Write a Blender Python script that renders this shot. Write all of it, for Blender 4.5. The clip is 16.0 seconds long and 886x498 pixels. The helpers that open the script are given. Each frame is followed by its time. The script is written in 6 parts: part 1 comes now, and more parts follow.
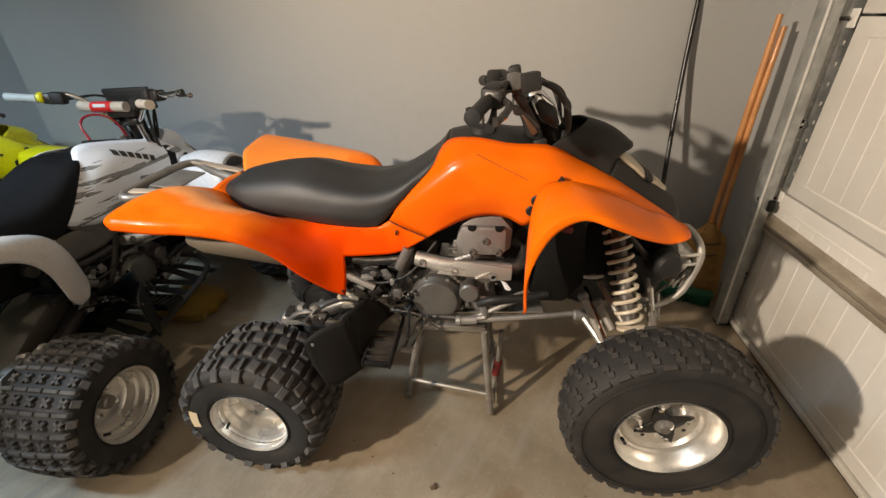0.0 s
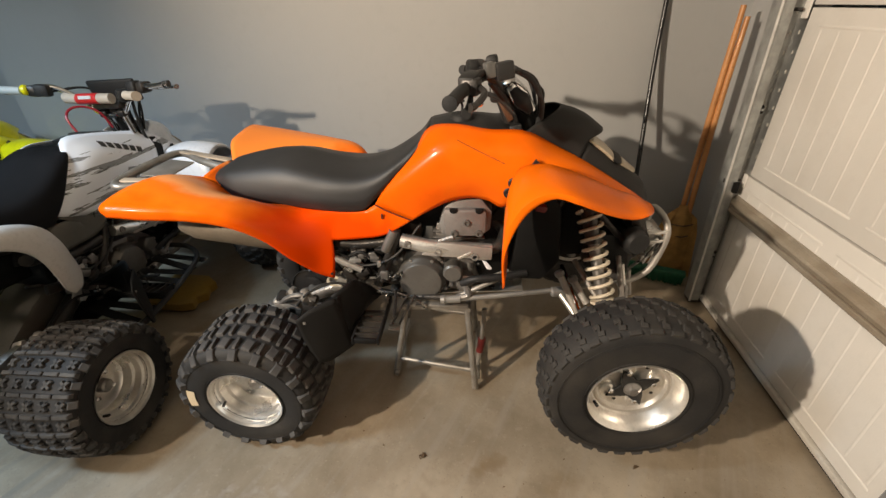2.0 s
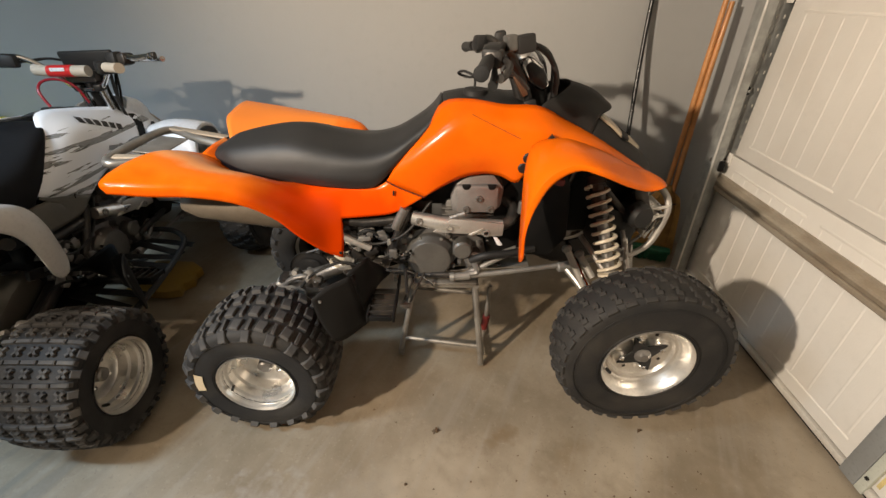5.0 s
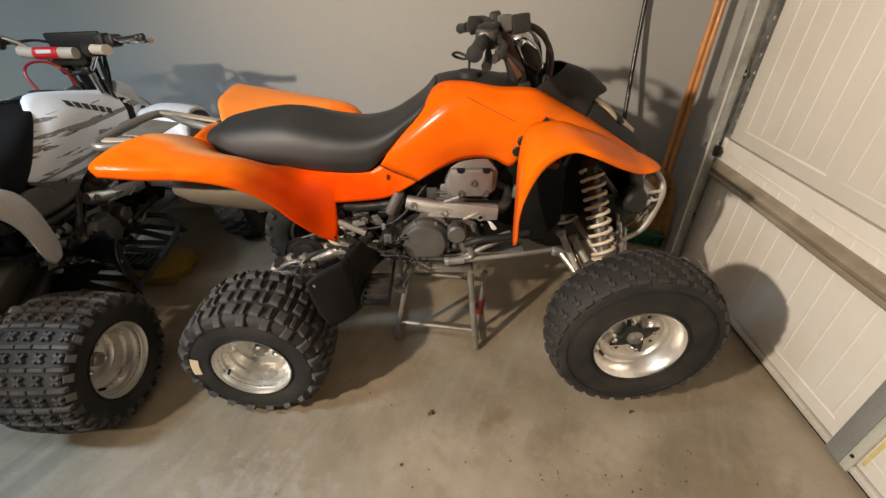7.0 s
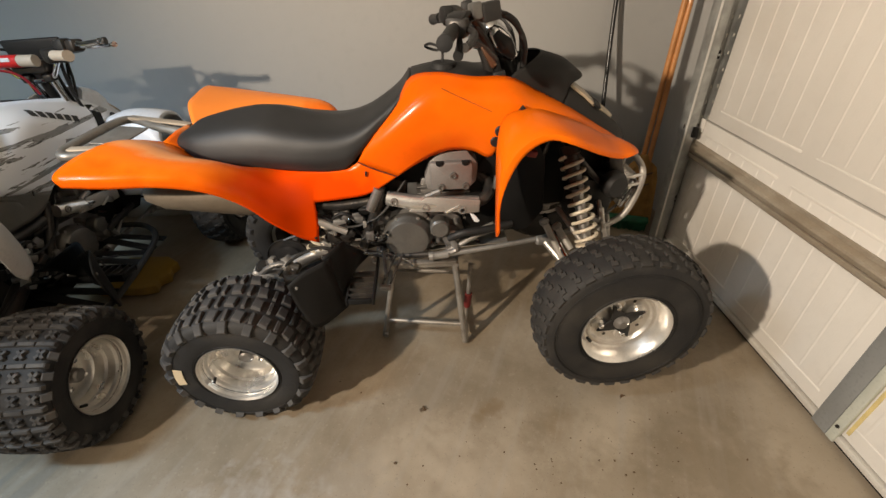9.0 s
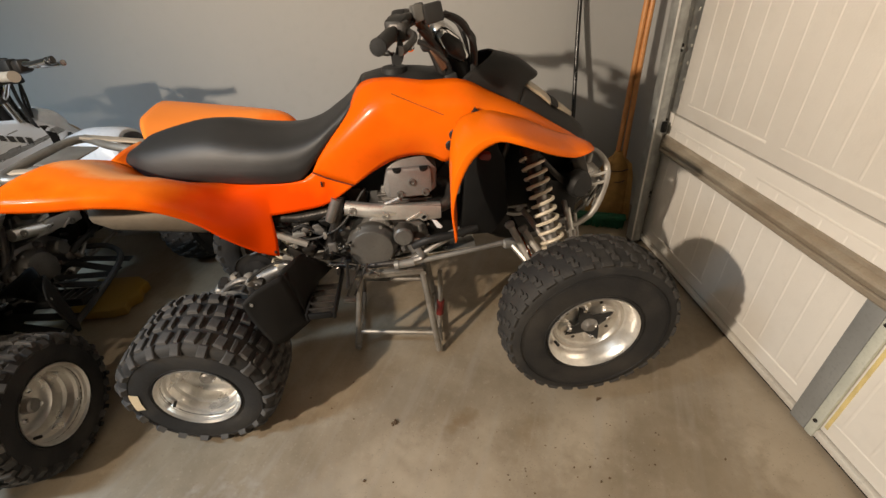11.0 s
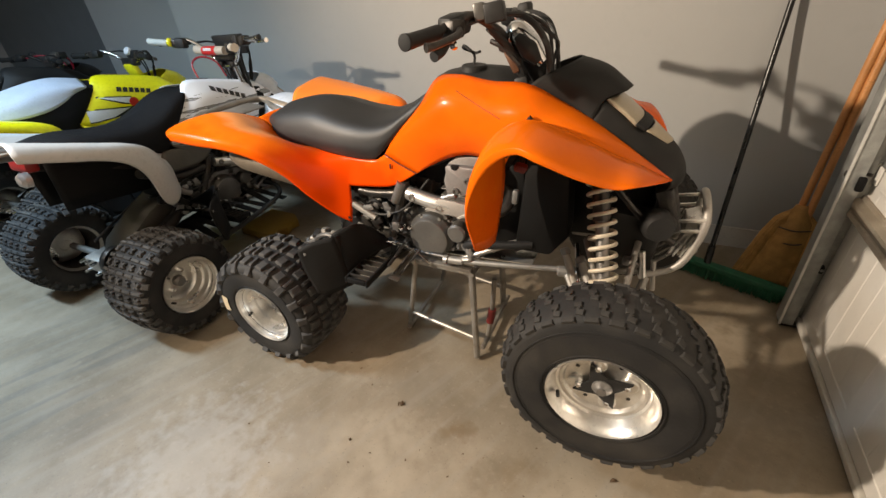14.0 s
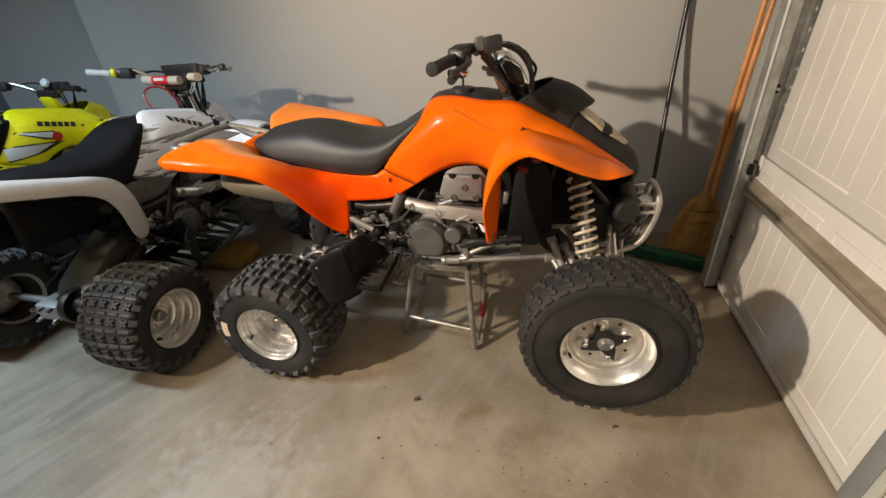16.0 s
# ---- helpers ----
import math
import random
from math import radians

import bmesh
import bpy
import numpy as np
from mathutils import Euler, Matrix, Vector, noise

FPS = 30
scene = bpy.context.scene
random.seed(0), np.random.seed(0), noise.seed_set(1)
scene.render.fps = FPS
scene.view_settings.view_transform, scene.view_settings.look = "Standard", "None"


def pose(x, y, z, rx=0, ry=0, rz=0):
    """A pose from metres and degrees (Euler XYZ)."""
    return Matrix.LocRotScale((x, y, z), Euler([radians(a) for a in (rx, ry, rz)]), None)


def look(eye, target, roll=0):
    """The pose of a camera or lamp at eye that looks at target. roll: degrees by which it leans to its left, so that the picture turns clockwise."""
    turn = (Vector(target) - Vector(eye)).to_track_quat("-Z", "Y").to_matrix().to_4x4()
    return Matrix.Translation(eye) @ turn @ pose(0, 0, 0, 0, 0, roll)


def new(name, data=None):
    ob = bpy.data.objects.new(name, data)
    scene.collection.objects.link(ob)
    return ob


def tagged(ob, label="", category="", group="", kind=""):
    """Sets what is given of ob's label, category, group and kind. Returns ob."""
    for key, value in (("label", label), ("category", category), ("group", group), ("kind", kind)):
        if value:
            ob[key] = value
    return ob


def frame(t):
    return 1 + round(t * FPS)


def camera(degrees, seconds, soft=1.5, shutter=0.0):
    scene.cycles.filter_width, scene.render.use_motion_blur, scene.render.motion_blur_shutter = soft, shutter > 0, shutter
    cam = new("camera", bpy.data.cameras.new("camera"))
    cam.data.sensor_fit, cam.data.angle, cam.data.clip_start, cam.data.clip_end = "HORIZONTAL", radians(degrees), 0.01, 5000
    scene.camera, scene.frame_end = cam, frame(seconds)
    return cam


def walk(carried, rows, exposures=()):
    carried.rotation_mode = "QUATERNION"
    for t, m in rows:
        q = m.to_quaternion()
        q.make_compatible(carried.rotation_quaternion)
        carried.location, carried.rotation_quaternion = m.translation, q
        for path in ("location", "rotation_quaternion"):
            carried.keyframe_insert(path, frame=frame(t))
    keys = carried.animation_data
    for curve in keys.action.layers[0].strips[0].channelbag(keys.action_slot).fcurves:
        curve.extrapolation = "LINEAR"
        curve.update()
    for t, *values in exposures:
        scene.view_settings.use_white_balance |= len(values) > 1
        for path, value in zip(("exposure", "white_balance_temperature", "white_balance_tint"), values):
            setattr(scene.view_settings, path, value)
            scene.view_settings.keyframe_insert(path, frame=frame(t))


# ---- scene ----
cam = camera(93.9, 16.0)
PATH = [
    (0, (0.15, -0.815, 1.402), (-0.065, 0.912, 0.415), -1.4),
    (0.5, (0.264, -0.885, 1.409), (-0.027, 0.825, 0.413), -2.1),
    (1, (0.308, -0.918, 1.4), (0.001, 0.789, 0.403), -2.8),
    (1.5, (0.278, -0.919, 1.401), (0.061, 0.804, 0.408), -2.2),
    (2, (0.173, -0.896, 1.408), (0.017, 0.817, 0.388), -1.5),
    (2.5, (0.094, -0.88, 1.387), (-0.017, 0.803, 0.312), -1.7),
    (3, (0.058, -0.883, 1.374), (0.074, 0.792, 0.281), -0.5),
    (3.5, (0.03, -0.897, 1.378), (0.08, 0.796, 0.314), 0.9),
    (4, (0.029, -0.915, 1.385), (0.04, 0.793, 0.345), 0.5),
    (6.5, (0.013, -0.932, 1.361), (0.006, 0.724, 0.241), 0.2),
    (7, (0.031, -0.935, 1.366), (0.043, 0.723, 0.249), 0.4),
    (7.5, (0.035, -0.938, 1.366), (0.061, 0.718, 0.245), -0.0),
    (8, (0.043, -0.937, 1.357), (0.079, 0.714, 0.228), -0.6),
    (8.5, (0.05, -0.932, 1.357), (0.1, 0.712, 0.219), -1.0),
    (10.8, (0.138, -0.901, 1.354), (0.212, 0.746, 0.221), -3.9),
    (11, (0.171, -0.898, 1.342), (0.248, 0.756, 0.22), -3.9),
    (11.5, (0.318, -0.852, 1.333), (0.322, 0.799, 0.204), -4.1),
    (12, (0.415, -0.784, 1.312), (0.291, 0.838, 0.148), -4.7),
    (12.5, (0.476, -0.692, 1.303), (0.187, 0.9, 0.128), -3.4),
    (13, (0.542, -0.663, 1.288), (0.03, 0.851, 0.086), -4.1),
    (13.5, (0.605, -0.73, 1.294), (-0.084, 0.711, 0.091), -4.7),
    (14, (0.617, -0.805, 1.317), (-0.135, 0.7, 0.236), -3.8),
    (14.5, (0.554, -0.887, 1.339), (-0.074, 0.707, 0.307), -3.2),
    (15, (0.426, -0.989, 1.336), (-0.041, 0.629, 0.256), -2.6),
    (15.5, (0.385, -1.045, 1.333), (-0.016, 0.593, 0.259), -1.9),
    (16, (0.39, -1.067, 1.354), (-0.012, 0.61, 0.341), -2.9),
]
from mathutils.bvhtree import BVHTree

# ---------- camera ----------
walk(cam, [(t, look(eye, target, roll)) for t, eye, target, roll in PATH], exposures=[(0, 0.0), (4.2, 0.0), (6.5, -0.08), (8.7, -0.08), (11, -0.12), (12.3, -0.08), (13.2, 0.12), (14, 0.2), (14.7, 0.1), (15.5, 0.0), (16, 0.0)])

# ---------- world and lamps ----------
world = bpy.data.worlds.new("world")
scene.world = world
world.use_nodes = True
world.node_tree.nodes["Background"].inputs[0].default_value = (0.75, 0.88, 1.0, 1)
world.node_tree.nodes["Background"].inputs[1].default_value = 0.006


def lamp(name, kind, power, colour, m, size=0.1, size_y=None):
    d = bpy.data.lights.new(name, kind)
    d.energy, d.color = power, colour
    if kind == "AREA":
        d.size = size
        if size_y:
            d.shape, d.size_y = "RECTANGLE", size_y
    else:
        d.shadow_soft_size = size
    ob = new(name, d)
    ob.matrix_world = m
    return ob


LAMP = (-2.12, -1.70, 2.16)
work = lamp("work_lamp_bulb", "SPOT", 712, (1.0, 0.828, 0.645), look(LAMP, (2.1, 0.70, 1.72)), 0.05)
work.data.spot_size, work.data.spot_blend = radians(118), 0.95
tube_lamp = lamp("cool_tube_light", "AREA", 85, (0.56, 0.785, 1.0), pose(-2.4, -0.85, 2.715, 0, 6, 0), 1.2, 0.2)
tube_lamp.data.spread = radians(142)

# ---------- materials ----------


def material(name, colour, rough=0.5, metal=0.0, var=0.12, scale=6.0, bump=0.0, bump_scale=60.0, fine=0.05, coat=0.0, dirt=None, dirt_amount=0.0, dirt_scale=3.0, rough_var=0.12, spec=0.5, patches=()):
    """Two scales of variation on a principled surface, with optional dirt and relief."""
    mt = bpy.data.materials.new(name)
    mt.use_nodes = True
    nt = mt.node_tree
    b = nt.nodes["Principled BSDF"]
    co = nt.nodes.new("ShaderNodeTexCoord")

    def noise_node(sc, detail=4):
        n = nt.nodes.new("ShaderNodeTexNoise")
        n.inputs["Scale"].default_value = sc
        n.inputs["Detail"].default_value = detail
        nt.links.new(co.outputs["Object"], n.inputs["Vector"])
        return n

    def mix(a, c, fac):
        m = nt.nodes.new("ShaderNodeMix")
        m.data_type = "RGBA"
        for sock, v in ((m.inputs[6], a), (m.inputs[7], c)):
            if isinstance(v, tuple):
                sock.default_value = (*v[:3], 1)
            else:
                nt.links.new(v, sock)
        if isinstance(fac, float):
            m.inputs[0].default_value = fac
        else:
            nt.links.new(fac, m.inputs[0])
        return m.outputs[2]

    def ramp(n, lo, hi):
        r = nt.nodes.new("ShaderNodeMapRange")
        r.inputs[1].default_value, r.inputs[2].default_value = lo, hi
        nt.links.new(n.outputs[0], r.inputs[0])
        return r.outputs[0]

    big, small = noise_node(scale), noise_node(scale * 14, 2)
    dark = tuple(c * (1 - var) for c in colour)
    light = tuple(min(1, c * (1 + var)) for c in colour)
    col = mix(dark, light, ramp(big, 0.3, 0.7))
    col2 = mix(col, tuple(c * (1 - 3 * fine) for c in colour), ramp(small, 0.52, 0.8))
    if dirt:
        dn = noise_node(dirt_scale, 6)
        mm = nt.nodes.new("ShaderNodeMath")
        mm.operation = "MULTIPLY"
        nt.links.new(ramp(dn, 0.45, 0.75), mm.inputs[0])
        mm.inputs[1].default_value = dirt_amount
        col2 = mix(col2, dirt, mm.outputs[0])
    for patch in patches:
        # a tinted patch, for fading, dust and painted shade: centre, radii, turn, colour, amount
        mp = nt.nodes.new("ShaderNodeMapping")
        mp.vector_type = "TEXTURE"
        mp.inputs["Location"].default_value, mp.inputs["Scale"].default_value = patch[0], patch[1]
        mp.inputs["Rotation"].default_value = (0, 0, radians(patch[2]))
        nt.links.new(co.outputs["Object"], mp.inputs[0])
        ln = nt.nodes.new("ShaderNodeVectorMath")
        ln.operation = "LENGTH"
        nt.links.new(mp.outputs[0], ln.inputs[0])
        wn = noise_node(9, 5)
        ad = nt.nodes.new("ShaderNodeMath")
        ad.operation = "ADD"
        nt.links.new(ln.outputs["Value"], ad.inputs[0])
        nt.links.new(wn.outputs[0], ad.inputs[1])
        fr = nt.nodes.new("ShaderNodeMapRange")
        for k, v in enumerate((0.98, 1.30, patch[4], 0.0)):
            fr.inputs[k + 1].default_value = v
        nt.links.new(ad.outputs[0], fr.inputs[0])
        col2 = mix(col2, patch[3], fr.outputs[0])
    nt.links.new(col2, b.inputs["Base Color"])
    rr = nt.nodes.new("ShaderNodeMapRange")
    rr.inputs[3].default_value, rr.inputs[4].default_value = max(0.03, rough - rough_var), min(1, rough + rough_var)
    nt.links.new(big.outputs[0], rr.inputs[0])
    nt.links.new(rr.outputs[0], b.inputs["Roughness"])
    b.inputs["Metallic"].default_value = metal
    b.inputs["Specular IOR Level"].default_value = spec
    if coat:
        b.inputs["Coat Weight"].default_value = coat
        b.inputs["Coat Roughness"].default_value = 0.08
    if bump:
        bn = noise_node(bump_scale, 5)
        bu = nt.nodes.new("ShaderNodeBump")
        bu.inputs["Strength"].default_value = bump
        bu.inputs["Distance"].default_value = 0.004
        nt.links.new(bn.outputs[0], bu.inputs["Height"])
        nt.links.new(bu.outputs[0], b.inputs["Normal"])
    return mt


M = {}
# First patch paints the flap's redder shade; the rest are faded plastic.
M["orange"] = material("orange_plastic", (0.76, 0.108, 0.002), 0.24, var=0.05, scale=3, fine=0.03, coat=0.07, spec=0.09, rough_var=0.06, patches=(((0.17, -0.18, 0.62), (0.52, 0.50, 0.36), 0, (0.77, 0.055, 0.001), 0.9), ((1.02, -0.33, 0.95), (0.55, 0.40, 0.25), 0, (0.74, 0.150, 0.004), 0.7), ((-0.16, -0.24, 0.91), (0.40, 0.22, 0.12), -10, (0.86, 0.19, 0.008), 0.7), ((-0.17, -0.205, 0.915), (0.30, 0.10, 0.10), -14, (0.84, 0.36, 0.12), 0.75), ((-0.14, 0.29, 0.97), (0.70, 0.45, 0.30), 8, (0.80, 0.25, 0.045), 0.85)), dirt=(0.80, 0.165, 0.004), dirt_amount=0.35, dirt_scale=3.4)
M["black_plastic"] = material("black_plastic", (0.015, 0.015, 0.015), 0.55, var=0.2, scale=8, bump=0.12, bump_scale=300, dirt=(0.06, 0.055, 0.05), dirt_amount=0.25, spec=0.35)
M["matt_black"] = material("matt_black_plastic", (0.009, 0.0085, 0.008), 0.75, var=0.2, scale=8, bump=0.1, bump_scale=250, dirt=(0.03, 0.025, 0.02), dirt_amount=0.3, spec=0.2)
M["hood_black"] = material("weathered_black_plastic", (0.0125, 0.012, 0.0115), 0.62, var=0.2, scale=8, bump=0.12, bump_scale=300, dirt=(0.03, 0.028, 0.026), dirt_amount=0.3, spec=0.28)
M["vinyl"] = material("seat_vinyl", (0.015, 0.015, 0.0155), 0.52, var=0.15, scale=5, bump=0.18, bump_scale=420, dirt=(0.055, 0.052, 0.05), dirt_amount=0.3, spec=0.5)
M["gripper"] = material("black_gripper_vinyl", (0.007, 0.007, 0.008), 0.75, var=0.25, scale=6, bump=0.3, bump_scale=500, spec=0.15)
M["rubber"] = material("tyre_rubber", (0.017, 0.0165, 0.0165), 0.72, var=0.2, scale=10, bump=0.25, bump_scale=120, spec=0.35, dirt=(0.065, 0.057, 0.047), dirt_amount=0.5, dirt_scale=7)
M["rubber_dusty"] = material("dusty_tyre_rubber", (0.014, 0.014, 0.0145), 0.75, var=0.2, scale=10, bump=0.25, bump_scale=120, spec=0.35, dirt=(0.075, 0.068, 0.062), dirt_amount=0.6, dirt_scale=6)
M["alu"] = material("polished_aluminium", (0.80, 0.78, 0.74), 0.30, 0.85, var=0.08, scale=9, bump=0.05, bump_scale=90, dirt=(0.35, 0.27, 0.2), dirt_amount=0.35, dirt_scale=12)
M["satin"] = material("satin_aluminium", (0.42, 0.40, 0.37), 0.55, 0.6, var=0.1, scale=9, bump=0.1, bump_scale=120, dirt=(0.3, 0.25, 0.2), dirt_amount=0.4, dirt_scale=8)
M["cast"] = material("cast_aluminium", (0.27, 0.26, 0.25), 0.40, 0.75, var=0.15, scale=12, bump=0.2, bump_scale=200, dirt=(0.10, 0.08, 0.06), dirt_amount=0.5, dirt_scale=14)
M["cover_grey"] = material("grey_engine_cover", (0.17, 0.165, 0.155), 0.42, 0.6, var=0.12, scale=8, bump=0.1, bump_scale=200, dirt=(0.09, 0.075, 0.06), dirt_amount=0.4, dirt_scale=10)
M["frame"] = material("silver_painted_tube", (0.29, 0.28, 0.26), 0.4, 0.55, var=0.15, scale=10, dirt=(0.13, 0.10, 0.08), dirt_amount=0.5, dirt_scale=12)
M["stand"] = material("worn_grey_steel", (0.30, 0.28, 0.25), 0.45, 0.6, var=0.2, scale=9, dirt=(0.10, 0.07, 0.05), dirt_amount=0.6, dirt_scale=16)
M["dark_metal"] = material("oily_dark_metal", (0.045, 0.042, 0.04), 0.38, 0.6, var=0.3, scale=14, bump=0.2, bump_scale=150, dirt=(0.11, 0.09, 0.07), dirt_amount=0.5, dirt_scale=18)
M["chrome"] = material("chrome", (0.75, 0.75, 0.75), 0.14, 1.0, var=0.05, scale=10, rough_var=0.06)
M["spring"] = material("cream_spring_paint", (0.66, 0.60, 0.48), 0.4, var=0.08, scale=15, dirt=(0.3, 0.22, 0.14), dirt_amount=0.4, dirt_scale=20)
# Near-black for black parts and for sheets that stand in for shade.
M["void"] = material("near_black_plastic", (0.006, 0.006, 0.006), 0.6, var=0.3, scale=10, dirt=(0.015, 0.013, 0.012), dirt_amount=0.4, spec=0.2)
M["dark_red"] = material("dark_red_rubber", (0.13, 0.010, 0.008), 0.6, var=0.2)
M["silencer"] = material("stained_silencer_metal", (0.15, 0.125, 0.095), 0.6, 0.3, var=0.25, scale=7, dirt=(0.09, 0.06, 0.035), dirt_amount=0.7, dirt_scale=6)
M["tan"] = material("tan_painted_steel", (0.42, 0.35, 0.27), 0.5, 0.2, var=0.12, scale=9)
M["red"] = material("red_plastic", (0.30, 0.015, 0.012), 0.4, var=0.1)
M["bright_red"] = material("red_sticker", (0.62, 0.025, 0.025), 0.4, var=0.08)
M["pink_red"] = material("red_hose", (0.33, 0.015, 0.03), 0.35, var=0.1)
M["lens"] = material("aged_headlight_lens", (0.40, 0.335, 0.235), 0.3, var=0.12, scale=14, coat=0.4)
M["tail_lens"] = material("clear_tail_lens", (0.5, 0.46, 0.45), 0.1, 0.3, var=0.2, scale=30, coat=0.6)
M["cream"] = material("masking_tape", (0.62, 0.50, 0.33), 0.7, var=0.1, scale=20)
M["white"] = material("white_plastic", (0.78, 0.82, 0.88), 0.36, var=0.04, scale=4, coat=0.2, dirt=(0.45, 0.42, 0.38), dirt_amount=0.25)
# Darker white for the rear fender, with uneven brown-grey noise.
M["darker_white"] = material("darker_white_plastic", (0.56, 0.555, 0.54), 0.45, var=0.06, scale=5, coat=0.05, dirt=(0.36, 0.33, 0.29), dirt_amount=0.45, dirt_scale=5)
M["yellow"] = material("yellow_plastic", (0.88, 0.80, 0.008), 0.34, var=0.04, scale=4, coat=0.25, dirt=(0.7, 0.60, 0.05), dirt_amount=0.12)
M["yellow_floor"] = material("dusty_yellow_plastic", (0.30, 0.17, 0.012), 0.6, var=0.15, scale=6, dirt=(0.25, 0.18, 0.07), dirt_amount=0.6)
M["decal_black"] = material("black_decal", (0.02, 0.02, 0.02), 0.4, var=0.1)
M["decal_grey"] = material("grey_decal", (0.22, 0.22, 0.22), 0.4, var=0.35, scale=20)
M["decal_white"] = material("white_decal", (0.72, 0.73, 0.75), 0.35, var=0.06)
M["pale_vinyl"] = material("pale_seat_vinyl", (0.50, 0.56, 0.66), 0.5, var=0.08, scale=8, bump=0.1, bump_scale=300)
M["grip_pale"] = material("pale_grip_rubber", (0.55, 0.58, 0.56), 0.5, var=0.08)
M["cream_pad"] = material("cream_bar_pad", (0.50, 0.44, 0.36), 0.6, var=0.1)
M["copper"] = material("brown_copper_metal", (0.15, 0.075, 0.042), 0.45, 0.5, var=0.2, scale=14)
M["wall"] = material("painted_drywall", (0.392, 0.395, 0.39), 0.62, var=0.035, scale=1.3, bump=0.12, bump_scale=70, fine=0.01)
# Both darker than the north wall's paint, to hold down bounce light.
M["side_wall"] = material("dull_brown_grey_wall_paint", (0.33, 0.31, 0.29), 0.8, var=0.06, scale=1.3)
M["far_wall"] = material("low_bounce_wall_paint", (0.36, 0.35, 0.33), 0.8, var=0.06, scale=1.3)
M["door"] = material("white_painted_steel_door", (0.74, 0.72, 0.68), 0.5, var=0.03, scale=2, bump=0.1, bump_scale=160, fine=0.015, dirt=(0.5, 0.44, 0.36), dirt_amount=0.25, dirt_scale=2.5)
M["bright_edge"] = material("bright_galvanised_edge", (0.70, 0.70, 0.67), 0.35, 0.4, var=0.12, scale=20)
M["galv"] = material("galvanised_steel", (0.36, 0.37, 0.36), 0.42, 0.45, var=0.22, scale=22, dirt=(0.17, 0.165, 0.15), dirt_amount=0.5, dirt_scale=8)
M["strut"] = material("dusty_galvanised_strut", (0.42, 0.37, 0.30), 0.5, 0.55, var=0.15, scale=10, dirt=(0.30, 0.22, 0.14), dirt_amount=0.6, dirt_scale=6)
M["stile"] = material("grey_steel_stile", (0.27, 0.28, 0.28), 0.5, 0.3, var=0.1, scale=6)
M["pale_stile"] = material("pale_grey_green_steel", (0.50, 0.52, 0.46), 0.5, 0.1, var=0.12, scale=8)
M["old_tape"] = material("yellowed_tape", (0.62, 0.50, 0.22), 0.6, var=0.2, scale=30)
M["lug_rubber"] = material("scuffed_tread_rubber", (0.045, 0.043, 0.042), 0.8, var=0.25, scale=14, bump=0.25, bump_scale=120, spec=0.3, dirt=(0.13, 0.118, 0.102), dirt_amount=0.55, dirt_scale=9)
M["front_rubber"] = material("front_tread_rubber", (0.034, 0.032, 0.030), 0.78, var=0.25, scale=14, bump=0.25, bump_scale=120, spec=0.3, dirt=(0.06, 0.054, 0.046), dirt_amount=0.5, dirt_scale=9)
M["head_cast"] = material("dull_cast_aluminium", (0.24, 0.225, 0.215), 0.55, 0.5, var=0.12, scale=12, bump=0.25, bump_scale=220, dirt=(0.09, 0.075, 0.06), dirt_amount=0.5, dirt_scale=16)
M["dull_cover"] = material("dull_grey_green_cover", (0.085, 0.082, 0.072), 0.6, 0.2, var=0.2, scale=7, dirt=(0.14, 0.12, 0.09), dirt_amount=0.5, dirt_scale=6)
M["seam"] = material("dark_panel_seam", (0.10, 0.012, 0.001), 0.7, var=0.2)
M["wood"] = material("orange_brown_wood", (0.55, 0.25, 0.085), 0.42, var=0.2, scale=9, fine=0.08, bump=0.1, coat=0.15)
M["straw"] = material("broom_straw", (0.36, 0.20, 0.06), 0.8, var=0.25, scale=25, fine=0.1)
M["green"] = material("green_bristles", (0.012, 0.10, 0.05), 0.6, var=0.25, scale=30)
M["rod"] = material("black_painted_rod", (0.012, 0.012, 0.012), 0.28, var=0.2, scale=14)
M["ceiling"] = material("white_painted_ceiling", (0.55, 0.54, 0.51), 0.8, var=0.1)
# Shade set into the base colour of the alcove wall and door jamb.
M["shade_tone"] = material("shade_toned_surface", (0.13, 0.135, 0.14), 0.7, var=0.1)
M["weather"] = material("weather_strip", (0.55, 0.53, 0.48), 0.6, var=0.1, dirt=(0.3, 0.25, 0.2), dirt_amount=0.5)
M["leaf"] = material("dry_leaf", (0.10, 0.06, 0.03), 0.8, var=0.3, scale=40)


STAINS = [(.255, -.01, .05, (0.17, 0.11, 0.055), 0.55), (.20, -.045, .03, (0.19, 0.13, 0.07), 0.5), (.05, .10, .14, (0.21, 0.18, 0.14), 0.3), (-.25, -.30, .18, (0.25, 0.22, 0.18), 0.35),
          (.62, -.34, .20, (0.19, 0.15, 0.10), 0.45), (.98, -.30, .25, (0.18, 0.14, 0.09), 0.5), (1.05, .45, .3, (0.18, 0.145, 0.10), 0.5), (1.16, .80, .12, (0.40, 0.34, 0.26), 0.5), (.85, .30, .16, (0.15, 0.115, 0.075), 0.45), (-.55, -.45, .3, (0.42, 0.40, 0.37), 0.35)]


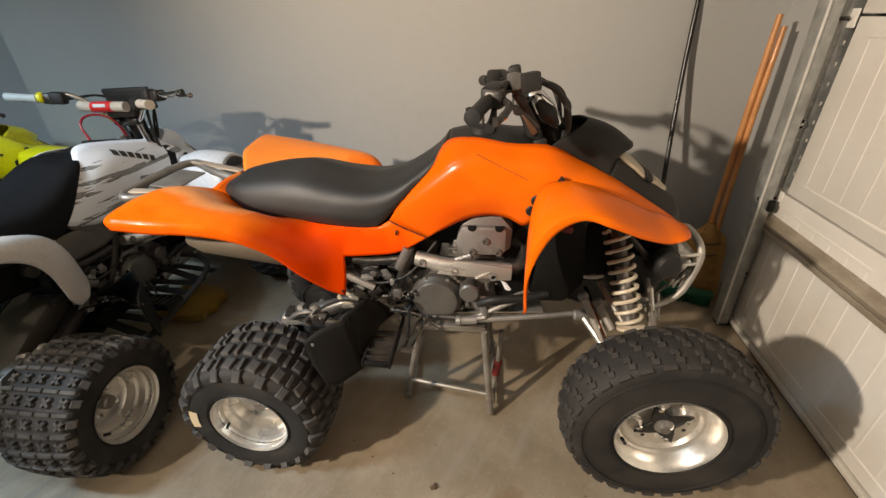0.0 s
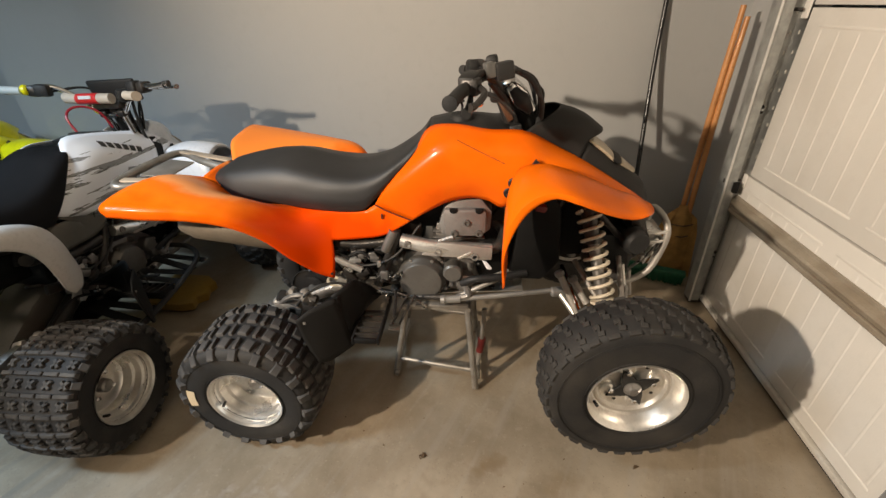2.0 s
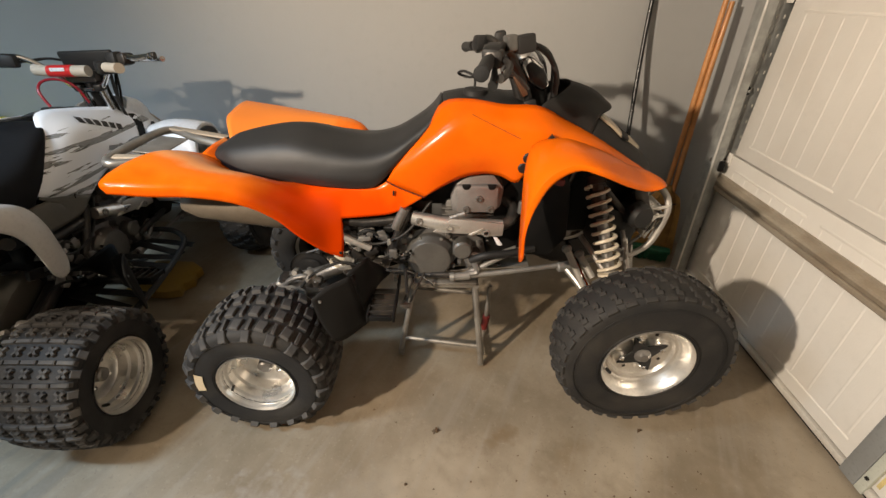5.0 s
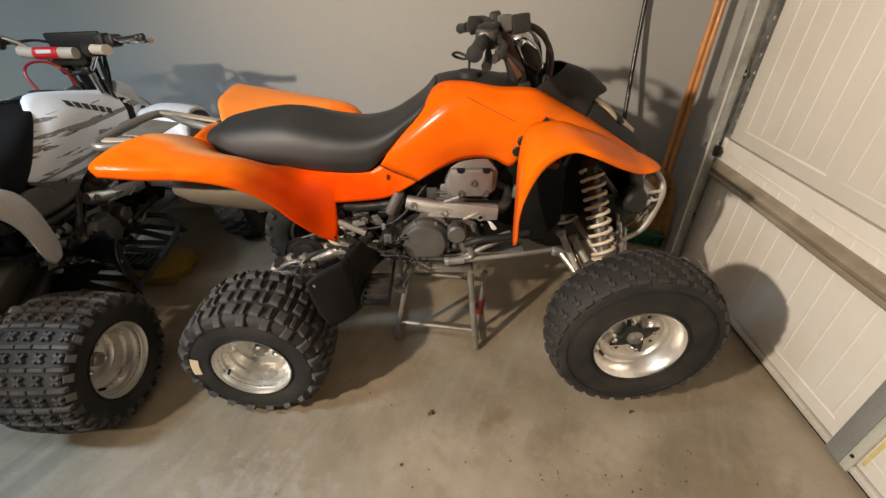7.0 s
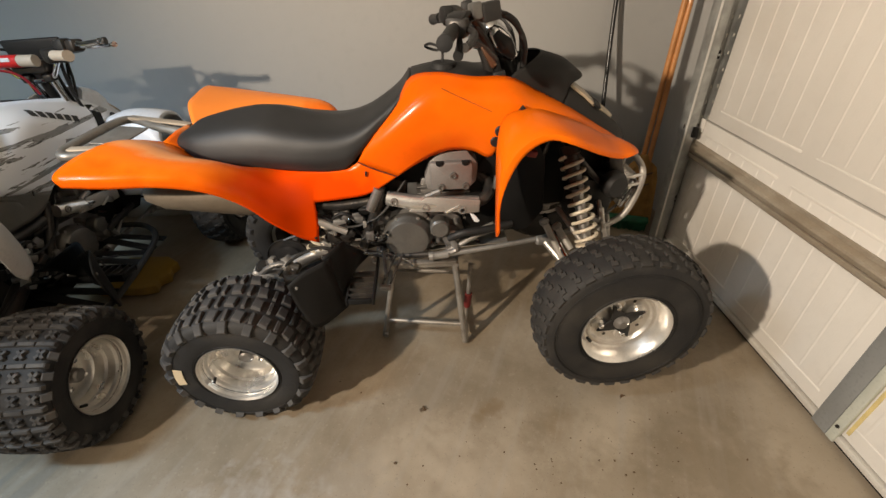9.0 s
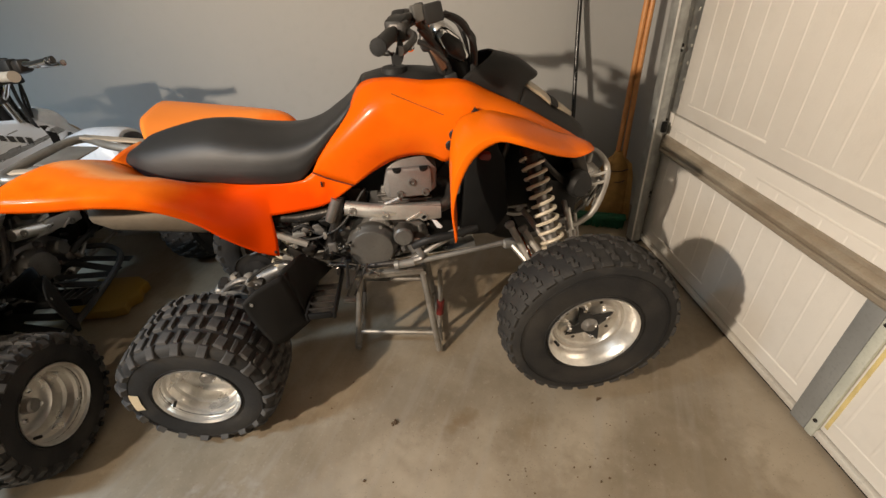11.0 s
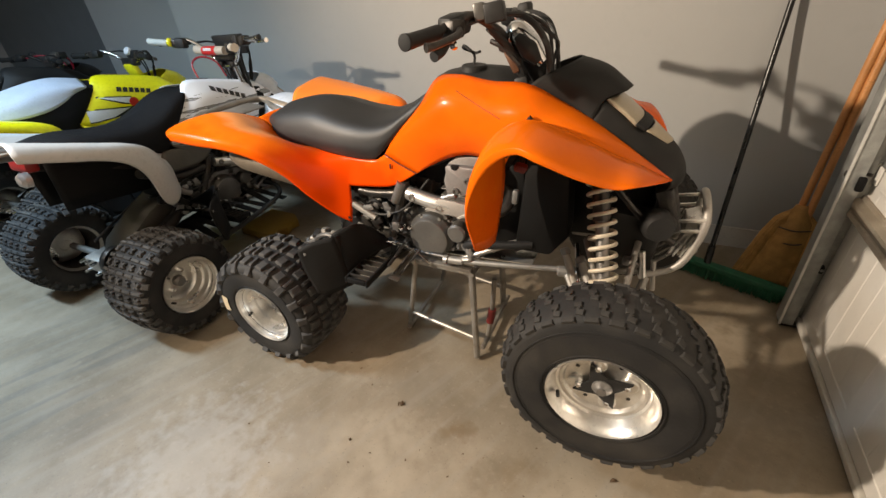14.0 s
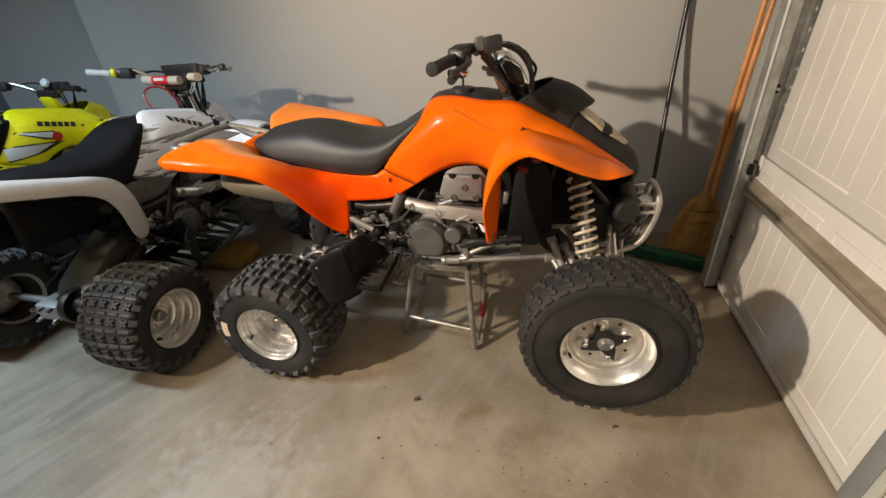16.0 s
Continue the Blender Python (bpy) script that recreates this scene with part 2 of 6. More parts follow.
def concrete():
    mt = bpy.data.materials.new("stained_concrete")
    mt.use_nodes = True
    nt = mt.node_tree
    b = nt.nodes["Principled BSDF"]
    co = nt.nodes.new("ShaderNodeTexCoord")

    def nz(sc, det=6, rough=0.6, stretch=None):
        n = nt.nodes.new("ShaderNodeTexNoise")
        n.inputs["Scale"].default_value, n.inputs["Detail"].default_value, n.inputs["Roughness"].default_value = sc, det, rough
        src = co.outputs["Object"]
        if stretch:
            mp = nt.nodes.new("ShaderNodeMapping")
            mp.vector_type = "TEXTURE"
            mp.inputs["Scale"].default_value = [1 / q for q in stretch]
            mp.inputs["Rotation"].default_value = (0, 0, radians(66))
            nt.links.new(src, mp.inputs[0])
            src = mp.outputs[0]
        nt.links.new(src, n.inputs["Vector"])
        return n.outputs[0]

    def mr(v, lo, hi, a=0.0, c=1.0):
        r = nt.nodes.new("ShaderNodeMapRange")
        for k, x in enumerate((lo, hi, a, c)):
            r.inputs[k + 1].default_value = x
        nt.links.new(v, r.inputs[0])
        return r.outputs[0]

    def mix(a, c, f):
        m = nt.nodes.new("ShaderNodeMix")
        m.data_type = "RGBA"
        for s, v in ((m.inputs[6], a), (m.inputs[7], c)):
            if isinstance(v, tuple):
                s.default_value = (*v, 1)
            else:
                nt.links.new(v, s)
        nt.links.new(f, m.inputs[0])
        return m.outputs[2]

    c = mix((0.184, 0.145, 0.097), (0.310, 0.256, 0.186), mr(nz(2.3), 0.34, 0.66))
    c = mix(c, (0.171, 0.133, 0.088), mr(nz(7, 8, 0.7), 0.50, 0.72, 0, 0.6))
    c = mix(c, (0.450, 0.394, 0.318), mr(nz(24, 5, 0.7), 0.56, 0.76, 0, 0.22))
    c = mix(c, (0.180, 0.125, 0.067), mr(nz(3.1, 4, 0.6), 0.62, 0.74, 0, 0.5))
    c = mix(c, (0.378, 0.316, 0.236), mr(nz(1.1, 5, 0.62), 0.52, 0.66, 0, 0.6))
    c = mix(c, (0.153, 0.120, 0.081), mr(nz(1.7, 5, 0.62), 0.58, 0.74, 0, 0.5))
    c = mix(c, (0.144, 0.117, 0.088), mr(nz(60, 3, 0.6), 0.62, 0.76, 0, 0.5))
    c = mix(c, (0.117, 0.083, 0.055), mr(nz(150, 2, 0.5), 0.66, 0.74, 0, 0.55))
    c = mix(c, (0.378, 0.316, 0.229), mr(nz(90, 2, 0.5), 0.64, 0.74, 0, 0.35))
    c = mix(c, (0.306, 0.274, 0.229), mr(nz(2.2, 3, 0.5, (0.6, 9, 1)), 0.52, 0.7, 0, 0.35))
    warp = nt.nodes.new("ShaderNodeTexNoise")
    warp.inputs["Scale"].default_value, warp.inputs["Detail"].default_value = 22, 5
    nt.links.new(co.outputs["Object"], warp.inputs["Vector"])
    for sx, sy, rad, col, amt in STAINS:
        d = nt.nodes.new("ShaderNodeVectorMath")
        d.operation = "DISTANCE"
        d.inputs[1].default_value = (sx, sy, 0)
        nt.links.new(co.outputs["Object"], d.inputs[0])
        s = nt.nodes.new("ShaderNodeMath")
        s.operation = "MULTIPLY_ADD"
        s.inputs[1].default_value, s.inputs[2].default_value = rad * 2.2, -rad * 1.1
        nt.links.new(warp.outputs[0], s.inputs[0])
        t = nt.nodes.new("ShaderNodeMath")
        nt.links.new(d.outputs["Value"], t.inputs[0])
        nt.links.new(s.outputs[0], t.inputs[1])
        c = mix(c, col, mr(t.outputs[0], rad * 0.35, rad, amt, 0.0))
    # dark streaks across the floor beside the parked quads
    mk = nt.nodes.new("ShaderNodeVectorMath")
    mk.operation = "DISTANCE"
    mk.inputs[1].default_value = (-1.42, -0.36, 0)
    nt.links.new(co.outputs["Object"], mk.inputs[0])
    near = mr(mk.outputs["Value"], 0.15, 0.60, 1.0, 0.0)
    line = mr(nz(1.9, 2, 0.4, (0.9, 9, 1)), 0.52, 0.64, 0, 0.42)
    both = nt.nodes.new("ShaderNodeMath")
    both.operation = "MULTIPLY"
    nt.links.new(near, both.inputs[0])
    nt.links.new(line, both.inputs[1])
    c = mix(c, (0.12, 0.115, 0.105), both.outputs[0])
    nt.links.new(c, b.inputs["Base Color"])
    nt.links.new(mr(nz(5), 0.3, 0.7, 0.42, 0.62), b.inputs["Roughness"])
    bu = nt.nodes.new("ShaderNodeBump")
    bu.inputs["Strength"].default_value, bu.inputs["Distance"].default_value = 0.15, 0.003
    nt.links.new(nz(45, 6), bu.inputs["Height"])
    nt.links.new(bu.outputs[0], b.inputs["Normal"])
    return mt


M["concrete"] = concrete()


def slashed_white():
    """White plastic printed with torn grey slashes."""
    mt = bpy.data.materials.new("white_plastic_grey_slashes")
    mt.use_nodes = True
    nt = mt.node_tree
    b = nt.nodes["Principled BSDF"]
    co = nt.nodes.new("ShaderNodeTexCoord")
    mp = nt.nodes.new("ShaderNodeMapping")
    mp.inputs["Rotation"].default_value = (0, radians(-6), 0)
    mp.inputs["Scale"].default_value = (2.6, 2.4, 30.0)
    nt.links.new(co.outputs["Object"], mp.inputs[0])
    n = nt.nodes.new("ShaderNodeTexNoise")
    n.inputs["Scale"].default_value, n.inputs["Detail"].default_value, n.inputs["Roughness"].default_value = 1.25, 5, 0.62
    nt.links.new(mp.outputs[0], n.inputs["Vector"])
    r = nt.nodes.new("ShaderNodeValToRGB")
    e = r.color_ramp.elements
    e[0].position, e[0].color = 0.552, (0.84, 0.87, 0.92, 1)
    e[1].position, e[1].color = 0.66, (0.22, 0.22, 0.22, 1)
    for p, c in ((0.557, (0.015, 0.015, 0.015, 1)), (0.572, (0.02, 0.02, 0.02, 1)), (0.578, (0.30, 0.31, 0.31, 1))):
        k = e.new(p)
        k.color = c
    # the print thins out towards the top of the panel
    sep = nt.nodes.new("ShaderNodeSeparateXYZ")
    nt.links.new(co.outputs["Object"], sep.inputs[0])
    fade = nt.nodes.new("ShaderNodeMapRange")
    for k, v in enumerate((0.885, 0.940, 0.034, -0.13)):
        fade.inputs[k + 1].default_value = v
    nt.links.new(sep.outputs["Z"], fade.inputs[0])
    add = nt.nodes.new("ShaderNodeMath")
    nt.links.new(n.outputs[0], add.inputs[0])
    nt.links.new(fade.outputs[0], add.inputs[1])
    nt.links.new(add.outputs[0], r.inputs[0])
    nt.links.new(r.outputs[0], b.inputs["Base Color"])
    b.inputs["Roughness"].default_value = 0.36
    b.inputs["Coat Weight"].default_value = 0.2
    return mt


M["slashed"] = slashed_white()

# ---------- mesh helpers ----------


def finish(name, bm, mt, smooth=True, angle=35):
    me = bpy.data.meshes.new(name)
    bmesh.ops.recalc_face_normals(bm, faces=bm.faces)
    if smooth:
        for f in bm.faces:
            f.smooth = True
        for e in bm.edges:
            if len(e.link_faces) == 2 and e.calc_face_angle(0) > radians(angle):
                e.smooth = False
    bm.to_mesh(me)
    bm.free()
    me.materials.append(mt)
    return me


def part(name, bm, mt, parent, label="", smooth=True, angle=35, thick=0.0):
    """Links a bmesh as one mesh object under a thing or under a part."""
    ob = new(name, finish(name, bm, M[mt] if isinstance(mt, str) else mt, smooth, angle))
    ob.parent = parent
    if label:
        ob["label"] = label
    if thick:
        md = ob.modifiers.new("thickness", "SOLIDIFY")
        md.thickness, md.offset = thick, 0
    return ob


def thing(name, label, category, group="", kind="", m=None):
    ob = new(name)
    ob.empty_display_size = 0.1
    if m is not None:
        ob.matrix_world = m
    return tagged(ob, label, category, group, kind)


def solo(name, bm, mt, label, category, group="", kind="", smooth=True, angle=35):
    ob = new(name, finish(name, bm, M[mt], smooth, angle))
    return tagged(ob, label, category, group, kind)


def catmull(pts, n):
    """n points on a smooth curve through pts (rows of any size)."""
    p = np.asarray(pts, float)
    k = len(p)
    if k == 2:
        s = np.linspace(0, 1, n)
        return np.array([p[0] + (p[1] - p[0]) * a for a in s])
    q = np.concatenate([[2 * p[0] - p[1]], p, [2 * p[-1] - p[-2]]])
    out = []
    for s in np.linspace(0, k - 1, n):
        i = min(int(s), k - 2)
        u = s - i
        a, b, c, d = q[i], q[i + 1], q[i + 2], q[i + 3]
        out.append(0.5 * (2 * b + (c - a) * u + (2 * a - 5 * b + 4 * c - d) * u * u + (3 * b - 3 * c + d - a) * u ** 3))
    return np.array(out)


def loft(secs, nu=24, nv=12, bm=None, mirror=False):
    """A smooth sheet through sections of equal point counts; mirror adds its twin at -y."""
    bm = bm or bmesh.new()
    g = np.array([catmull(s, nv) for s in secs])
    g = np.stack([catmull(g[:, j], nu) for j in range(nv)], 1)
    for sign in ((1, -1) if mirror else (1,)):
        vs = [[bm.verts.new((p[0], sign * p[1], p[2])) for p in row] for row in g]
        for i in range(nu - 1):
            for j in range(nv - 1):
                q = (vs[i][j], vs[i + 1][j], vs[i + 1][j + 1], vs[i][j + 1])
                try:
                    bm.faces.new(q if sign > 0 else q[::-1])
                except ValueError:
                    pass
    if mirror:
        bmesh.ops.remove_doubles(bm, verts=bm.verts, dist=0.0008)
    return bm


def tube(pts, r, seg=10, n=None, bm=None, caps=True):
    """A round tube along a smooth curve; r may be a list."""
    bm = bm or bmesh.new()
    p = catmull(pts, n or max(2, (len(pts) - 1) * 6 + 1) if len(pts) > 2 else 2)
    rs = np.interp(np.linspace(0, 1, len(p)), np.linspace(0, 1, len(r)), r) if isinstance(r, (list, tuple)) else [r] * len(p)
    rings, ref = [], None
    for i, c in enumerate(p):
        t = Vector(p[min(i + 1, len(p) - 1)] - p[max(i - 1, 0)]).normalized()
        if ref is None:
            ref = t.orthogonal().normalized()
        ref = (ref - t * ref.dot(t)).normalized()
        o = t.cross(ref)
        rings.append([bm.verts.new(Vector(c) + (ref * math.cos(a) + o * math.sin(a)) * rs[i]) for a in (2 * math.pi * k / seg for k in range(seg))])
    for a, b in zip(rings, rings[1:]):
        for k in range(seg):
            bm.faces.new((a[k], a[(k + 1) % seg], b[(k + 1) % seg], b[k]))
    if caps:
        bm.faces.new(rings[0][::-1])
        bm.faces.new(rings[-1])
    return bm


def lathe(profile, centre, axis=(0, 1, 0), seg=36, bm=None, closed=False):
    """Turns (along, radius) pairs round an axis through centre."""
    bm = bm or bmesh.new()
    a = Vector(axis).normalized()
    u = a.orthogonal().normalized()
    w = a.cross(u)
    c = Vector(centre)
    rings = []
    for s, r in profile:
        if r < 1e-5:
            rings.append([bm.verts.new(c + a * s)])
        else:
            rings.append([bm.verts.new(c + a * s + (u * math.cos(x) + w * math.sin(x)) * r) for x in (2 * math.pi * k / seg for k in range(seg))])
    pairs = list(zip(rings, rings[1:])) + ([(rings[-1], rings[0])] if closed else [])
    for p, q in pairs:
        for k in range(seg):
            l = (k + 1) % seg
            f = [p[k % len(p)], p[l % len(p)], q[l % len(q)], q[k % len(q)]]
            f = list(dict.fromkeys(f))
            if len(f) > 2:
                bm.faces.new(f)
    return bm


def rod_mesh(a, b, r, seg=14, bm=None, chamfer=0.15):
    """A solid round bar with softened ends."""
    a, b = Vector(a), Vector(b)
    n = (b - a).length
    e = min(r * chamfer * 2, n * 0.3)
    return lathe([(0, 0), (0, r - e), (e, r), (n - e, r), (n, r - e), (n, 0)], a, b - a, seg, bm)


def block(size, m=None, bevel=0.006, bm=None, seg=2):
    """A box of that size round the origin of m, with rounded edges."""
    t = bmesh.new()
    bmesh.ops.create_cube(t, size=1)
    bmesh.ops.scale(t, vec=size, verts=t.verts)
    if bevel:
        bmesh.ops.bevel(t, geom=t.edges[:], offset=min(bevel, min(size) * 0.45), segments=seg, profile=0.5, affect="EDGES")
    if m is not None:
        bmesh.ops.transform(t, matrix=m, verts=t.verts)
    if bm is None:
        return t
    return join(bm, t)


def join(bm, other):
    me = bpy.data.meshes.new("tmp")
    other.to_mesh(me)
    other.free()
    bm.from_mesh(me)
    bpy.data.meshes.remove(me)
    return bm


def prism(outline, y0, y1, bevel=0.004, bm=None, seg=2):
    """A plate from an outline of (x, z) between two values of y, edges rounded."""
    t = bmesh.new()
    f = t.faces.new([t.verts.new((x, y0, z)) for x, z in outline])
    r = bmesh.ops.extrude_face_region(t, geom=[f])
    bmesh.ops.translate(t, vec=(0, y1 - y0, 0), verts=[v for v in r["geom"] if isinstance(v, bmesh.types.BMVert)])
    bmesh.ops.recalc_face_normals(t, faces=t.faces)
    if bevel:
        bmesh.ops.bevel(t, geom=t.edges[:], offset=bevel, segments=seg, profile=0.5, affect="EDGES")
    return t if bm is None else join(bm, t)


def shift(bm, m):
    bmesh.ops.transform(bm, matrix=m, verts=bm.verts)
    return bm

# ---------- the room ----------
WALL_Y, JOG_X, DOOR_X = 1.60, -2.72, 1.357


def slab(name, lo, hi, mt, label, category):
    c = [(a + b) / 2 for a, b in zip(lo, hi)]
    return solo(name, block([b - a for a, b in zip(lo, hi)], pose(*c), 0.0), mt, label, category, kind="structure", smooth=False)


slab("floor", (-6.2, -4.2, -0.12), (2.2, 2.4, 0.0), "concrete", "stained bare concrete garage floor with dark spots", "floor")
slab("ceiling", (-6.2, -4.2, 2.80), (2.2, 2.4, 2.90), "ceiling", "plain white painted garage ceiling", "ceiling")
slab("wall_north", (JOG_X, WALL_Y, 0.0), (1.75, WALL_Y + 0.14, 2.80), "wall", "plain grey painted drywall behind the quads", "wall")
slab("wall_north_recess", (-4.15, WALL_Y + 0.22, 0.0), (JOG_X, WALL_Y + 0.36, 2.80), "wall", "recessed grey painted drywall at the far end", "wall")
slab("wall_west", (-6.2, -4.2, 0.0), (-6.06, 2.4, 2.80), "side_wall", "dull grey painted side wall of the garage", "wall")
slab("wall_dark_alcove", (-6.06, WALL_Y + 0.22, 0.0), (-4.15, WALL_Y + 0.36, 2.80), "shade_tone", "alcove wall with its shade put into a dark colour", "wall")
slab("wall_south", (-6.06, -4.2, 0.0), (2.2, -4.06, 2.80), "far_wall", "unseen wall opposite the quads, its grey kept dark to limit bounce light", "wall")
slab("wall_east_pier", (1.52, 1.14, 0.0), (1.75, WALL_Y, 2.80), "wall", "grey painted wall pier beside the garage door", "wall")
slab("wall_east", (1.16, -4.06, 0.0), (1.32, -2.52, 2.80), "wall", "plain grey painted wall beyond the garage door", "wall")
slab("wall_east_header", (1.62, -4.06, 2.16), (1.75, 1.14, 2.80), "wall", "grey painted wall above the garage door", "wall")
slab("baseboard", (-2.7, WALL_Y - 0.012, 0.0), (1.52, WALL_Y - 0.001, 0.115), "weather", "pale dusty baseboard along the drywall", "trim")


def garage_door():
    root = thing("garage_door", "white sectional steel garage door, closed, with vertical grooves", "garage door", m=pose(DOOR_X, 0.1, 0, 0, 0, -0.5))
    y0, y1 = -2.6, 0.90
    cuts = (0.045, 0.716, 1.37, 2.05)
    for lo, hi in zip(cuts, cuts[1:]):
        y1 = 0.90 if lo < 0.5 else 0.855
        bm = block((0.03, y1 - y0, hi - lo - 0.008), pose(0.035, (y0 + y1) / 2, (lo + hi) / 2), 0.004)
        sec = part("door_section", bm, "door", root)
        # pressed panels: a frame with upright battens between the grooves
        for k in range(6):
            b = y1 - 0.085 - k * 0.545
            a = b - 0.45
            if a < y0 + 0.05:
                break
            z0, z1 = lo + 0.075, hi - 0.075
            pb = bmesh.new()
            n = 5
            w = (b - a) / n
            # thin pressed beads and a low frame moulding
            for j in range(n + 1):
                block((0.006, 0.012, z1 - z0), pose(0.0222, a + w * j, (z0 + z1) / 2), 0.0028, pb)
            for z in (z0 - 0.014, z1 + 0.014):
                block((0.006, b - a + 0.03, 0.012), pose(0.0216, (a + b) / 2, z), 0.0028, pb)
            part("pressed_panel", pb, "door", sec)
    y1 = 0.90
    # galvanised reinforcing strut: a hat section with a rolled lower lip
    st = bmesh.new()
    hat = [(0.018, 0.612), (0.010, 0.612), (0.006, 0.600), (-0.018, 0.594), (-0.023, 0.586), (-0.021, 0.573), (-0.015, 0.568), (-0.021, 0.562), (-0.023, 0.550), (-0.018, 0.543), (0.006, 0.541), (0.018, 0.536)]
    hat += [(x + 0.003 * (1 if k < 11 else 0), z - 0.003 * (1 if k < 6 else -1)) for k, (x, z) in reversed(list(enumerate(hat)))]
    ends = [[st.verts.new((x, y, z)) for x, z in hat] for y in (y0, y1)]
    for k in range(len(hat)):
        l = (k + 1) % len(hat)
        st.faces.new((ends[0][k], ends[0][l], ends[1][l], ends[1][k]))
    st.faces.new(ends[0][::-1])
    st.faces.new(ends[1])
    part("strut", st, "strut", root, "dusty galvanised reinforcing strut", angle=25)
    # upright stile plate with a bent pale edge, old tape along it, and screws
    stile = part("stile", block((0.012, 0.060, 0.525), pose(0.008, -0.264, 0.275), 0.003), "stile", root, "grey steel stile")
    part("stile_edge", block((0.014, 0.030, 0.525), pose(0.0085, -0.3095, 0.275), 0.004), "pale_stile", stile, "pale bent edge of the stile")
    part("tape_edge", block((0.002, 0.012, 0.46), pose(0.0192, -0.333, 0.30), 0.0008), "old_tape", stile, "yellowed tape along the edge")
    for z in (0.08, 0.50):
        part("screw", lathe([(0, 0.007), (-0.004, 0.006), (-0.005, 0)], (0.001, -0.309, z), (1, 0, 0), 8), "dark_metal", stile)
    # bottom seal
    part("bottom_seal", block((0.034, y1 - y0, 0.026), pose(0.024, (y0 + y1) / 2, 0.031), 0.006), "weather", root, "dirty pale bottom rail")
    # Black strip paints the dark gap between bottom rail and floor.
    part("floor_gap_strip", block((0.022, y1 - y0, 0.017), pose(0.030, (y0 + y1) / 2, 0.0095), 0.004), "void", root, "black strip standing in for the shaded gap at the floor")
    # hinges and rollers at the door's edge
    for z in (0.69, 1.36):
        h = part("hinge", block((0.006, 0.04, 0.06), pose(0.014, y1 - 0.025, z), 0.002), "door", root, "white painted roller hinge")
        part("roller", rod_mesh((0.0, y1 - 0.03, z), (-0.04, y1 - 0.01, z), 0.006, 10), "dark_metal", h)
        part("roller_wheel", lathe([(0, 0), (0, 0.018), (0.006, 0.022), (0.012, 0.018), (0.012, 0)], (-0.055, y1 - 0.035, z), (0, 1, 0), 16), "dark_metal", h)
    return root


garage_door()


def door_track():
    root = thing("door_track", "galvanised vertical garage door track with slotted holes", "door track", m=pose(1.312, 0.95, 0, 0, -1.6, 0))
    h = 2.2
    part("web", block((0.046, 0.003, h), pose(0.024, 0.004, h / 2 + 0.02), 0.001), "galv", root)
    part("front_lip", tube([(0.0, 0.0, 0.02), (0.0, 0.0, h + 0.02)], 0.0048, 10), "bright_edge", root, "bright rolled track edge")
    part("front_flange", block((0.003, 0.064, h), pose(0.001, 0.033, h / 2 + 0.02), 0.001), "galv", root)
    part("back_flange", block((0.003, 0.04, h), pose(0.048, 0.044, h / 2 + 0.02), 0.001), "galv", root)
    ang = part("wall_angle", block((0.080, 0.004, h), pose(0.096, 0.040, h / 2), 0.001), "galv", root, "perforated grey steel wall angle")
    part("angle_flange", block((0.004, 0.05, h), pose(0.138, 0.066, h / 2), 0.001), "galv", ang)
    # Pale blocks stand in for holes with the lit jamb behind them.
    slot = finish("slot", block((0.007, 0.002, 0.014), None, 0.0009), M["weather"])
    for k in range(30):
        for x in (0.083, 0.115):
            ob = new("slot", slot)
            ob.parent, ob.matrix_local = ang, pose(x, 0.0375, 0.09 + k * 0.07 + (0.035 if x > 0.12 else 0), 0, 0, 0)
    for z in (0.3, 1.0, 1.6):
        br = part("bracket", block((0.016, 0.02, 0.034), pose(0.056, 0.02, z), 0.004), "void", root, "small dark bolted bracket")
        part("bolt", lathe([(0, 0.006), (-0.004, 0.006), (-0.005, 0)], (0.056, 0.010, z), (0, 1, 0), 6), "galv", br)
    # roller carrier at the lower hinge
    part("carrier", block((0.022, 0.022, 0.05), pose(0.040, -0.009, 0.665), 0.006), "void", root, "dark roller carrier")
    part("foot", block((0.07, 0.05, 0.02), pose(0.04, 0.04, 0.011), 0.003), "dark_metal", root)
    return root


door_track()

slab("door_jamb", (1.48, 1.0, 0.0), (1.52, 1.14, 2.2), "shade_tone", "wooden door jamb with its shade put into a dark colour", "door jamb")


def light_fixture():
    root = thing("work_lamp", "clamp work lamp with aluminium reflector hanging from the ceiling", "work lamp", m=look(LAMP, (2.1, 0.70, 1.72)))
    part("reflector", lathe([(0.075, 0.02), (0.06, 0.05), (-0.01, 0.115), (-0.012, 0.118), (0.062, 0.053), (0.078, 0.022)], (0, 0, 0), (0, 0, 1), 32), "satin", root)
    part("socket", rod_mesh((0, 0, 0.07), (0, 0, 0.16), 0.022, 14), "black_plastic", root)
    inv = root.matrix_world.inverted()
    top = [inv @ Vector((LAMP[0] + x, LAMP[1] + y, z)) for x, y, z in ((-0.10, -0.05, 2.36), (-0.09, -0.05, 2.55), (-0.06, -0.02, 2.80))]
    part("cord", tube([(0, 0, 0.15)] + top, 0.006, 8), "black_plastic", root)
    part("hook", lathe([(0, 0), (0, 0.03), (-0.012, 0.03), (-0.02, 0.01), (-0.02, 0)], top[-1], inv.to_3x3() @ Vector((0, 0, 1)), 16), "satin", root)
    return root


light_fixture()


